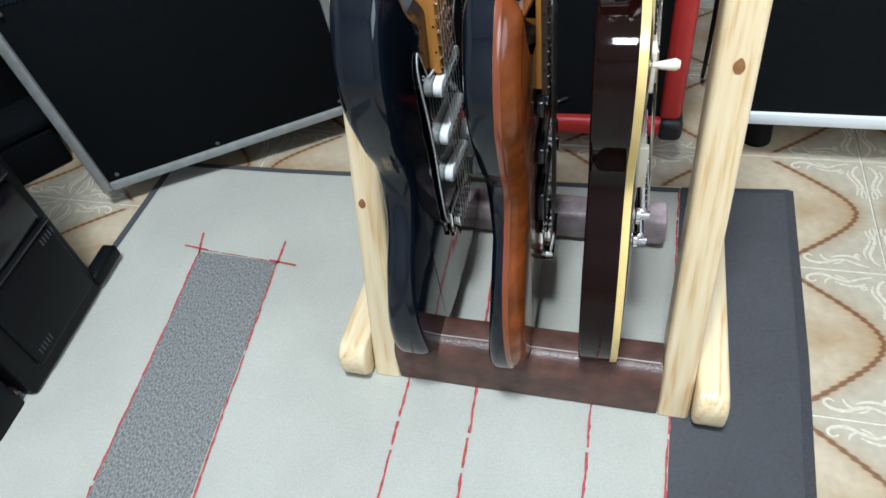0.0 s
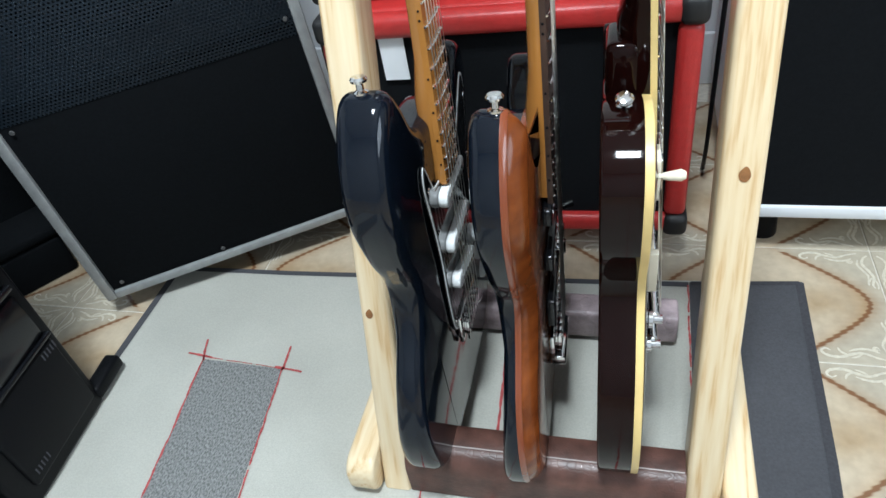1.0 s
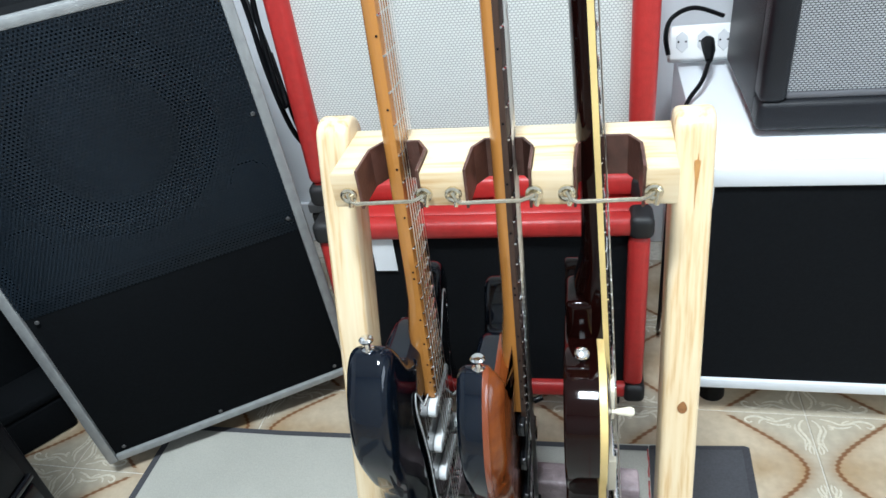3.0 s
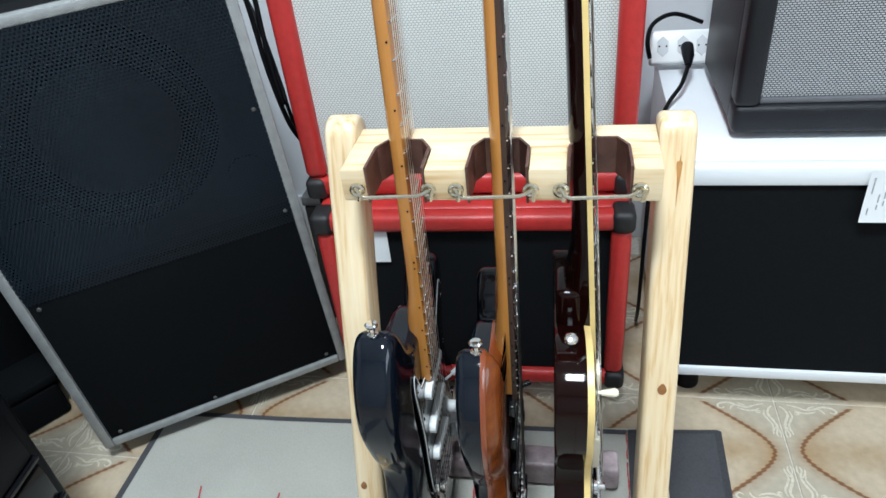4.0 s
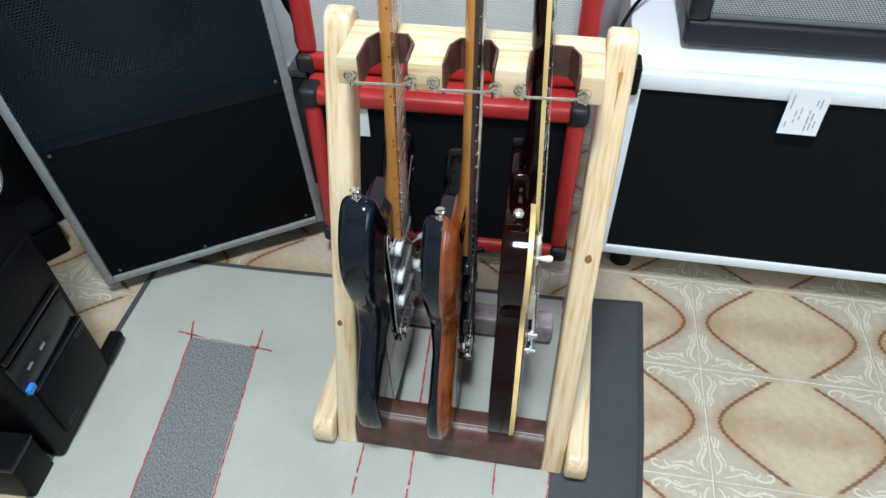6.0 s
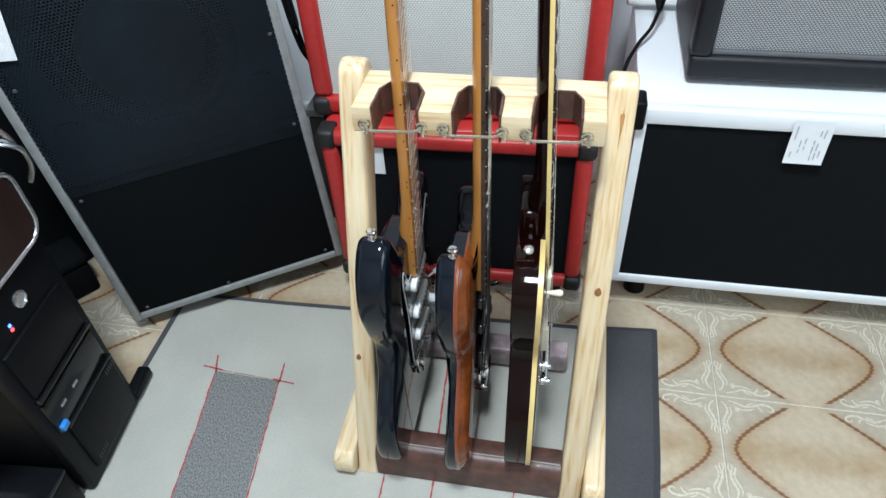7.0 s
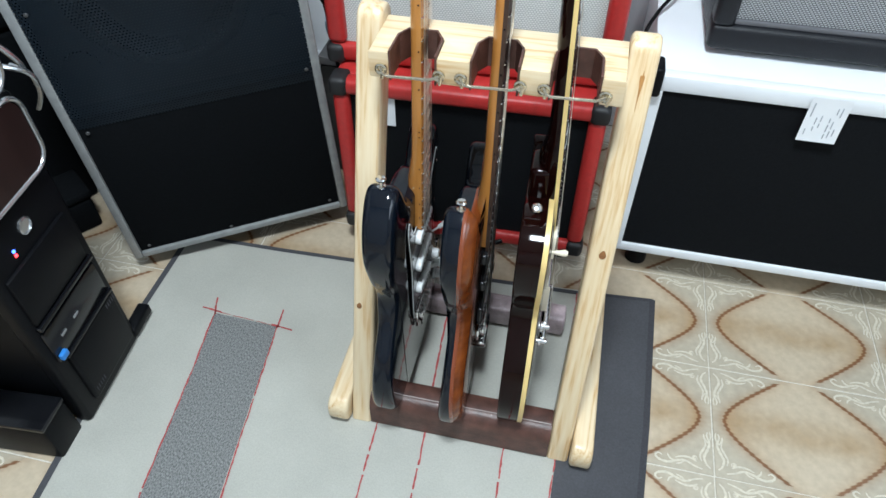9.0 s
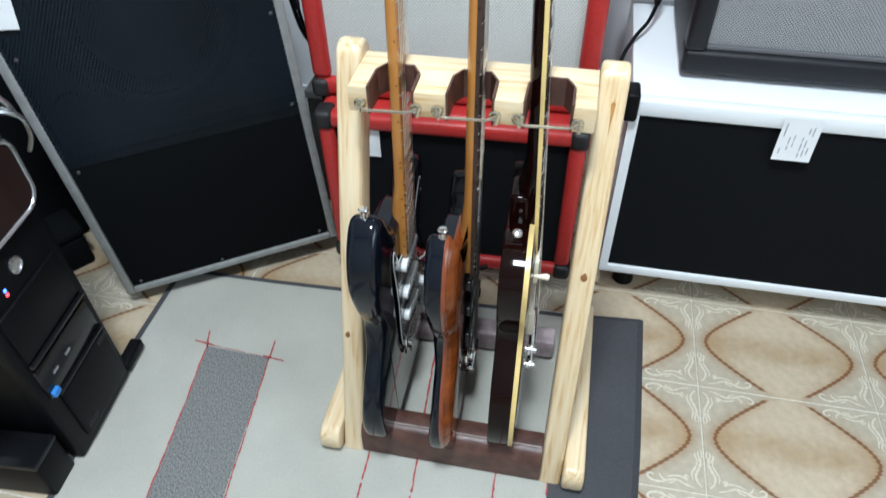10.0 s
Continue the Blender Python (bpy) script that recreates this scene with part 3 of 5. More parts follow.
def rack():
    root = thing("guitar_rack", pose(0, 0, 0), "pine guitar rack with three neck notches and brown padded rails", "guitar rack")
    left = post(root, -0.185, -0.151, 0.75)
    right = post(root, 0.151, 0.186, 0.30)
    # knots on the front faces
    for parent, x, s, r in ((right, 0.170, 0.404, 0.0060), (left, -0.1745, 0.245, 0.0050)):
        bm = slab(spline([(x - r * 0.8, s), (x - r * 0.5, s - r * 0.8), (x + r * 0.2, s - r), (x + r * 0.75, s - r * 0.3), (x + r * 0.6, s + r * 0.6), (x + r * 0.1, s + r * 1.2), (x - r * 0.5, s + r * 0.7)], 4), [(-0.0006, 0), (0.002, 0)], to=lambda a, b, h: (a, h, b))
        part("knot", bm, KNOT, parent, "dark brown wood knot")
    bm = slab([p for p in spline([(0.1700, 0.606), (0.1712, 0.625), (0.1735, 0.648), (0.1720, 0.651), (0.1712, 0.657), (0.1704, 0.651), (0.1680, 0.649), (0.1695, 0.63)], 4)], [(-0.0006, 0), (0.002, 0)], to=lambda a, b, h: (a, h, b))
    part("grain_mark", bm, material("orange_grain", (0.45, 0.22, 0.07), 0.4, grain=0.2, grain_scale=120), right)
    # feet on the floor, outside the uprights
    for x0, x1 in ((-0.221, -0.1865), (0.1875, 0.221)):
        prof = [Vector((p.x, p.y)) for p in rounded(-0.012, 0.372, 0.0055, 0.060, 0.022, 6)]
        part("foot", slab(prof, edge_layers(x0, x1, 0.005, 3)), PINE_Y, root, at=pose(0, 0, 0))
    # top rail with three notches that open to the front
    ya, yb = 0.122, 0.212
    out = [Vector((-0.1424, yb)), Vector((-0.1424, ya))]
    for c in (-0.0895, 0.007, 0.099):
        out += [Vector((c + dx, ya + dy)) for dx, dy in ((-0.0290, 0.0), (-0.0285, 0.042), (-0.018, 0.060), (0.018, 0.060), (0.0285, 0.042), (0.0290, 0.0))]
    out += [Vector((0.1536, ya)), Vector((0.1536, yb))]
    part("top_rail", slab(out, edge_layers(0.614, 0.648, 0.0025, 2), to=lambda a, b, h: (a, b, h)), PINE_X, root)
    for c, e in ((-0.0895, -0.0915), (0.007, 0.0035), (0.099, 0.0995)):
        line = [(-0.0287, -0.001), (-0.0280, 0.0415), (-0.0177, 0.0590), (0.0177, 0.0590), (0.0280, 0.0415), (0.0287, -0.001)]
        inner = [(-0.0263, -0.001), (-0.0256, 0.0402), (-0.0166, 0.0560), (0.0166, 0.0560), (0.0256, 0.0402), (0.0263, -0.001)]
        ring = [Vector((c + a, ya + b)) for a, b in line] + [Vector((c + a, ya + b)) for a, b in reversed(inner)]
        part("notch_lining", slab(ring[::-1], [(0.6125, 0), (0.6505, 0)], to=lambda a, b, h: (a, b, h)), LEATHER_SMOOTH, root, "brown leather lining", smooth=False)
        # eye screws and the wire catch
        for s in (-1, 1):
            bm = tube([(e + s * 0.0345 + 0.0055 * math.cos(t), 0.1165, 0.629 + 0.0055 * math.sin(t)) for t in [2 * math.pi * k / 14 for k in range(14)]], 0.0024, 6, closed=True)
            tube([(e + s * 0.0345, 0.1165, 0.629), (e + s * 0.0345, 0.125, 0.629)], 0.0026, 8, bm)
            tube([(e + s * 0.0345 + 0.004, 0.113, 0.632), (e + s * 0.0345 + 0.002, 0.112, 0.620)], 0.0022, 6, bm)
            part("eye_screw", bm, NICKEL, root, "worn nickel eye screw")
        bm = tube([(e - 0.0345, 0.1135, 0.633), (e - 0.031, 0.111, 0.626), (e - 0.026, 0.1105, 0.624), (e + 0.024, 0.1105, 0.626), (e + 0.030, 0.111, 0.628), (e + 0.0345, 0.1135, 0.630)], 0.0019, 6)
        part("wire_catch", bm, NICKEL, root, "bent metal wire catch")
    # padded rails below
    pad = [Vector((0.002, 0.007)), Vector((0.055, 0.007)), Vector((0.055, 0.068)), Vector((0.052, 0.0735)), Vector((0.046, 0.076)), Vector((0.022, 0.0762)), Vector((0.012, 0.072)), Vector((0.005, 0.062)), Vector((0.002, 0.050))]
    front = part("front_rail", slab(pad, [(-0.1500, 0), (0.1505, 0)]), LEATHER_SMOOTH, root, "dark brown vinyl padding")
    bm = box(-0.149, 0.149, 0.0225, 0.0239, 0.0757, 0.0770)
    part("seam", bm, material("pale_seam", (0.42, 0.36, 0.34), 0.7), front, "pale stitched seam", smooth=False)
    part("back_rail", box(-0.1515, 0.1515, 0.250, 0.290, 0.013, 0.061, 0.006, 3), LEATHER_CELLS, root, "brown leather with pressed cells")
    return root


rack()


# ---- guitars: z up along the neck, +x the string side, -y the bass side ----
def strap_button(root, at, mat=CHROME):
    bm = lathe([(0.0062, 0.0), (0.0062, 0.0015), (0.0032, 0.003), (0.0030, 0.0075), (0.0065, 0.0095), (0.0070, 0.0115), (0.0055, 0.0135), (0.002, 0.0142)], 18)
    return part("strap_button", bm, mat, root, "shiny nickel strap button", at=at)


def neck(root, mat, board_mat, z0, z1, nut_w, end_w, back_x, board_x, board_z0, dots, edge_mat=None, pitch=0.0, heel=0.012, scale=0.66):
    """Neck shaft with a rounded back, the fingerboard, frets and side dots. y is across."""
    bm = bmesh.new()
    rings = []
    for k in range(13):
        t = k / 12
        z = z0 + (z1 - z0) * t
        w = (end_w + (nut_w - end_w) * t) / 2
        deep = board_x - 0.006 - back_x - 0.002 * t
        deep += heel * max(0.0, min(1.0, (0.27 - t) / 0.10)) ** 1.5
        rings.append([bm.verts.new((board_x - 0.006 - deep * (math.sin(a) ** 0.75 if math.sin(a) > 1e-6 else 0), -w * math.cos(a), z)) for a in [math.pi * j / 12 for j in range(13)]])
    for a, b in zip(rings, rings[1:]):
        for j in range(13):
            bm.faces.new((a[j], a[(j + 1) % 13], b[(j + 1) % 13], b[j]))
    bm.faces.new(rings[0])
    bm.faces.new(rings[-1])
    back = Matrix.Identity(4)
    back[0][2], back[0][3] = -pitch, pitch * board_z0
    bm.transform(back)
    shaft = part("neck", bm, mat, root)
    bm = bmesh.new()
    rings = []
    for z in (board_z0, z1):
        t = (z - z0) / (z1 - z0)
        w = (end_w + (nut_w - end_w) * t) / 2 + 0.0002
        rings.append([bm.verts.new((board_x + dx, y, z)) for dx, y in ((-0.006, -w), (-0.0008, -w), (0.0, -w * 0.8), (0.0008, 0), (0, w * 0.8), (-0.0008, w), (-0.006, w))])
    for j in range(7):
        bm.faces.new((rings[0][j], rings[0][(j + 1) % 7], rings[1][(j + 1) % 7], rings[1][j]))
    bm.faces.new(rings[0])
    bm.faces.new(rings[1])
    bm.transform(back)
    board = part("fingerboard", bm, board_mat, root)
    for k in range(1, 23):
        z = z1 - scale * (1 - 2 ** (-k / 12))
        if z < board_z0 + 0.004:
            break
        t = (z - z0) / (z1 - z0)
        w = (end_w + (nut_w - end_w) * t) / 2
        bx = board_x - pitch * (z - board_z0)
        part("fret", tube([(bx + 0.0002, -w, z), (bx + 0.0012, -w * 0.6, z), (bx + 0.0014, 0, z), (bx + 0.0012, w * 0.6, z), (bx + 0.0002, w, z)], 0.0011, 5), CHROME, board)
        if k in (3, 5, 7, 9, 12, 15, 17, 19, 21):
            zd = z + 0.5 * scale * 2 ** (-k / 12) * (2 ** (1 / 12) - 1)
            for off in ((-0.004, 0.004) if k == 12 else (0,)):
                bm = bmesh.new()
                bmesh.ops.create_cone(bm, cap_ends=True, segments=8, radius1=0.0011, radius2=0.0011, depth=0.0008)
                bm.transform(Matrix.Translation((bx - 0.0035, -w - 0.0002, zd + off)) @ Matrix.Rotation(radians(90), 4, "X"))
                part("side_dot", bm, dots, board)
    if edge_mat:
        for s in (-1, 1):
            bm = bmesh.new()
            for z in (board_z0, z1):
                t = (z - z0) / (z1 - z0)
                w = (end_w + (nut_w - end_w) * t) / 2
                tubes = [(board_x - 0.006, s * w), (board_x - 0.0006, s * w), (board_x - 0.0006, s * (w + 0.0016)), (board_x - 0.006, s * (w + 0.0016))]
                ring = [bm.verts.new((x, y, z)) for x, y in tubes]
                if z == board_z0:
                    first = ring
            for j in range(4):
                bm.faces.new((first[j], first[(j + 1) % 4], ring[(j + 1) % 4], ring[j]))
            bm.transform(back)
            part("board_binding", bm, edge_mat, board, "cream binding")
    return shaft, board


def strings(root, z_bridge, z_nut, x_bridge, x_nut, sp_bridge, sp_nut):
    for k in range(6):
        f = (k - 2.5) / 5
        g = 0.00062 - 0.00006 * k
        bm = tube([(x_bridge, f * sp_bridge, z_bridge), (x_nut, f * sp_nut, z_nut)], g, 6)
        part("string", bm, STRING, root)


def headstock(root, mat, x, z, inline=True):
    if inline:
        out = spline([(-0.020, 0.0), (-0.024, 0.03), (-0.030, 0.06), (-0.032, 0.12), (-0.034, 0.165), (-0.012, 0.185), (0.020, 0.178), (0.036, 0.15), (0.030, 0.11), (0.024, 0.05), (0.020, 0.0)], 5)
        pegs = [(-0.027 - 0.0012 * k, 0.035 + 0.025 * k, -1) for k in range(6)]
    else:
        out = spline([(-0.020, 0.0), (-0.032, 0.03), (-0.040, 0.10), (-0.046, 0.155), (-0.025, 0.172), (0.0, 0.160), (0.025, 0.172), (0.046, 0.155), (0.040, 0.10), (0.032, 0.03), (0.020, 0.0)], 5)
        pegs = [(s * (0.033 + 0.004 * k), 0.035 + 0.045 * k, s) for s in (-1, 1) for k in range(3)]
    hs = part("headstock", slab([Vector((p.x, p.y + z)) for p in out][::-1], edge_layers(x - 0.014, x, 0.002, 2), to=lambda a, b, h: (h, a, b)), mat, root)
    for y, dz, s in pegs:
        bm = tube([(x - 0.020, y - s * 0.004, z + dz), (x - 0.020, y + s * 0.014, z + dz)], 0.0022, 6)
        join(bm, box(x - 0.024, x - 0.016, min(y + s * 0.012, y + s * 0.026), max(y + s * 0.012, y + s * 0.026), z + dz - 0.006, z + dz + 0.006, 0.002))
        tube([(x - 0.022, y - s * 0.006, z + dz), (x + 0.007, y - s * 0.006, z + dz)], 0.003, 8, bm)
        part("tuner", bm, CHROME, hs)
    return hs


def outline(points, k=1.0):
    """Body outline from (across, along) pairs, bass side negative; counter-clockwise seen from the strings."""
    return [Vector((p.x * k, p.y * k)) for p in spline(points, 7)]


STRAT = [(0.0, 0.0), (0.075, 0.006), (0.128, 0.034), (0.156, 0.088), (0.152, 0.145), (0.125, 0.196), (0.110, 0.240), (0.120, 0.285), (0.135, 0.322), (0.128, 0.352), (0.108, 0.362),
         (0.088, 0.345), (0.068, 0.318), (0.046, 0.326), (0.032, 0.343), (-0.030, 0.350), (-0.044, 0.352), (-0.062, 0.366), (-0.080, 0.394), (-0.097, 0.410), (-0.118, 0.402), (-0.138, 0.370), (-0.146, 0.325),
         (-0.132, 0.275), (-0.115, 0.235), (-0.125, 0.190), (-0.152, 0.145), (-0.166, 0.085), (-0.144, 0.024), (-0.080, 0.002)]
SINGLE_CUT = [(0.0, 0.0), (0.08, 0.007), (0.140, 0.045), (0.166, 0.110), (0.150, 0.175), (0.115, 0.225), (0.103, 0.262), (0.118, 0.315), (0.128, 0.365), (0.120, 0.396), (0.098, 0.400),
              (0.066, 0.362), (0.040, 0.345), (0.030, 0.352), (0.028, 0.383), (-0.028, 0.393), (-0.064, 0.4035), (-0.101, 0.4000), (-0.133, 0.3690), (-0.130, 0.3080), (-0.108, 0.258), (-0.118, 0.222), (-0.150, 0.175),
              (-0.168, 0.105), (-0.147, 0.036), (-0.084, 0.004)]


def guitar_pose(x, y, z, side=0.0, turn=0.0):
    return pose(x, y, z, -3.2, side, turn)


def contoured(bm, back, front, k=1.0):
    """Thins the bass side of a body below its waist: a belly cut at the back, an arm bevel in front."""
    for v in bm.verts:
        s, w = v.co.z / k, -v.co.y / k
        g = math.exp(-((s - 0.17) / 0.105) ** 2) * max(0.0, min(1.0, (w - 0.03) / 0.09)) ** 1.3
        v.co.x += back * g if v.co.x < 0 else -front * g
    return bm


def black_guitar():
    K = 1.085
    root = thing("electric_guitar", guitar_pose(-0.1205, 0.147, 0.044, 0.0, 1.0), "glossy black double-cutaway electric guitar with maple neck in the rack", "guitar", "guitars in the rack")
    body = part("body", contoured(slab(outline(STRAT, K), edge_layers(-0.0195, 0.0235, 0.012, 6)), 0.008, 0.007, K), BLACK_GLOSS, root, "glossy black lacquered body")
    guard = outline([(-0.015, 0.106), (0.030, 0.082), (0.070, 0.058), (0.098, 0.075), (0.108, 0.125), (0.090, 0.180), (0.082, 0.235), (0.100, 0.290), (0.108, 0.322), (0.098, 0.335), (0.078, 0.318),
                     (0.056, 0.295), (0.034, 0.286), (-0.034, 0.290), (-0.046, 0.300), (-0.058, 0.322), (-0.066, 0.324), (-0.070, 0.305), (-0.062, 0.262), (-0.056, 0.220), (-0.054, 0.165), (-0.046, 0.122)], K)
    part("pickguard", slab(guard, [(0.0235, 0), (0.0247, 0.0)]), GUARD, root, "black three-ply pickguard")
    part("white_ply", slab(inset(guard, 0.0009), [(0.0246, 0), (0.0254, 0.0003)]), WHITE_PLASTIC, root, "white pickguard edge")
    part("guard_face", slab(inset(guard, 0.0036), [(0.0252, 0), (0.0260, 0.0006)]), GUARD, root, "glossy black pickguard face")
    for y, z in ((-0.044, 0.135), (-0.050, 0.20), (-0.060, 0.30), (-0.050, 0.25), (0.09, 0.16), (0.085, 0.25), (0.1, 0.31)):
        part("guard_screw", lathe([(0.0028, 0), (0.0024, 0.0008), (0.001, 0.001)], 10), CHROME, root, at=pose(0.0260, y * K, z * K, 0, 90, 0))
    for z, tilt in ((0.273, 0), (0.221, 0), (0.170, -12)):
        cover = part("pickup", slab(rounded(-0.041, 0.041, -0.009, 0.009, 0.0088, 5), edge_layers(0.0, 0.0095, 0.002, 3)), WHITE_PLASTIC, root, "white plastic pickup cover",
                     at=pose(0.0258, -0.002, z * K, tilt, 0, 0))
        for k in range(6):
            part("pole_piece", lathe([(0.0024, 0), (0.0024, 0.001), (0.001, 0.0012)], 8), CHROME, cover, at=pose(0.0095, (k - 2.5) * 0.0104, 0, 0, 90, 0))
    for y, z in ((0.050, 0.172), (0.070, 0.134), (0.083, 0.096)):
        part("control_knob", lathe([(0.0125, 0), (0.0122, 0.004), (0.0088, 0.0055), (0.0080, 0.0150), (0.0070, 0.0165), (0.002, 0.0168)], 24), WHITE_PLASTIC, root, "white plastic control knob", at=pose(0.0262, y * K, z * K, 0, 90, 0))
    sw = tube([(0.026, 0.078, 0.212), (0.038, 0.082, 0.222)], 0.0018, 6)
    tube([(0.037, 0.0815, 0.2215), (0.046, 0.085, 0.229)], 0.0042, 10, sw)
    part("pickup_switch", sw, WHITE_PLASTIC, root, "white-tipped selector switch")
    bridge = part("bridge", box(0.0238, 0.0285, -0.040, 0.040, 0.094 * K, 0.126 * K, 0.001), CHROME, root, "chrome tremolo bridge")
    for k in range(6):
        y = (k - 2.5) * 0.0105
        part("saddle", box(0.0285, 0.0345, y - 0.0047, y + 0.0047, 0.098 * K, 0.115 * K, 0.001), CHROME, bridge)
        part("saddle_screw", tube([(0.0315, y, 0.088 * K), (0.0315, y, 0.100 * K)], 0.0013, 6), CHROME, bridge)
    part("output_jack", slab(rounded(-0.012, 0.012, -0.028, 0.028, 0.0115, 5), [(0.0235, 0), (0.0262, 0.002)]), CHROME, root, "chrome output jack plate", at=pose(0, 0.118, 0.125, -32, 0, 0))
    shaft, board = neck(root, MAPLE, MAPLE, 0.285 * K, 0.800, 0.0400, 0.0545, 0.0150, 0.0335, 0.284 * K, BLACK_PLASTIC, heel=0.007, scale=0.677)
    strings(root, 0.113 * K, 0.803, 0.0355, 0.0368, 0.053, 0.036)
    headstock(root, MAPLE, 0.027, 0.800)
    strap_button(root, pose(0, -0.100 * K, 0.4095 * K, -4, 0, 0))
    return root


def amber_guitar():
    K = 1.05
    root = thing("electric_guitar", guitar_pose(-0.0185, 0.140, 0.044, 0.0, 2.5), "amber-topped double-cutaway electric guitar with black sides in the rack", "guitar", "guitars in the rack")
    out = outline(STRAT, K)
    part("body", contoured(slab(out, [(-0.0205, 0.009), (-0.0185, 0.004), (-0.0150, 0.0012), (-0.011, 0), (0.0040, 0)]), 0.011, 0.003, K), BLACK_GLOSS, root, "glossy black back and sides")
    part("edge_binding", contoured(slab(out, [(0.0042, 0.0), (0.0075, 0.0006), (0.0095, 0.0022)]), 0.0, 0.003, K), BINDING_AMBER, root, "reddish bevelled edge")
    part("carved_top", contoured(slab(out, [(0.0070, 0.0030), (0.0098, 0.0035), (0.0150, 0.0070), (0.0195, 0.0125), (0.0220, 0.0175), (0.0230, 0.0215)]), 0.0, 0.003, K), AMBER, root, "amber stained maple top")
    for z, tilt, w in ((0.270, 0, 0.041), (0.218, 0, 0.041), (0.156, 0, 0.044)):
        cover = part("pickup", slab(rounded(-w, w, -0.0095 if w < 0.043 else -0.0185, 0.0095 if w < 0.043 else 0.0185, 0.004, 4), edge_layers(0.0, 0.0090, 0.0015, 3)), GLOSS_PLASTIC, root, "black pickup",
                     at=pose(0.0228, 0, z * K, tilt, 0, 0))
        for k in range(6):
            part("pole_piece", lathe([(0.0024, 0), (0.0024, 0.001), (0.001, 0.0012)], 8), CHROME, cover, at=pose(0.009, (k - 2.5) * 0.0104, 0, 0, 90, 0))
    for y, z in ((0.052, 0.190), (0.066, 0.158)):
        part("control_knob", lathe([(0.0095, 0), (0.0092, 0.013), (0.0080, 0.0150), (0.002, 0.0155)], 24), CHROME, root, "dark chrome control knob", at=pose(0.0220, y * K, z * K, 0, 90, 0))
    sw = tube([(0.022, 0.070, 0.215), (0.036, 0.076, 0.218)], 0.0018, 6)
    tube([(0.034, 0.075, 0.2175), (0.045, 0.080, 0.2195)], 0.004, 10, sw)
    part("pickup_switch", sw, GLOSS_PLASTIC, root, "black-tipped selector switch")
    bridge = part("bridge", box(0.0225, 0.0290, -0.040, 0.040, 0.088 * K, 0.120 * K, 0.0012), CHROME, root, "chrome tremolo bridge")
    for k in range(6):
        y = (k - 2.5) * 0.0105
        part("saddle", box(0.0290, 0.0365, y - 0.0046, y + 0.0046, 0.094 * K, 0.114 * K, 0.001), CHROME, bridge)
        part("saddle_screw", tube([(0.032, y, 0.082 * K), (0.032, y, 0.096 * K)], 0.0016, 6), CHROME, bridge)
    part("tremolo_block", box(0.0225, 0.040, -0.034, 0.034, 0.074 * K, 0.086 * K, 0.002), CHROME, root)
    neck(root, MAPLE, ROSEWOOD, 0.285 * K, 0.785, 0.0400, 0.0545, 0.0140, 0.0335, 0.278 * K, BLACK_PLASTIC, heel=0.005, scale=0.672)
    strings(root, 0.108 * K, 0.788, 0.0372, 0.0366, 0.053, 0.036)
    headstock(root, MAPLE, 0.027, 0.785)
    strap_button(root, pose(0, -0.100 * K, 0.4095 * K, -4, 0, 0))
    return root


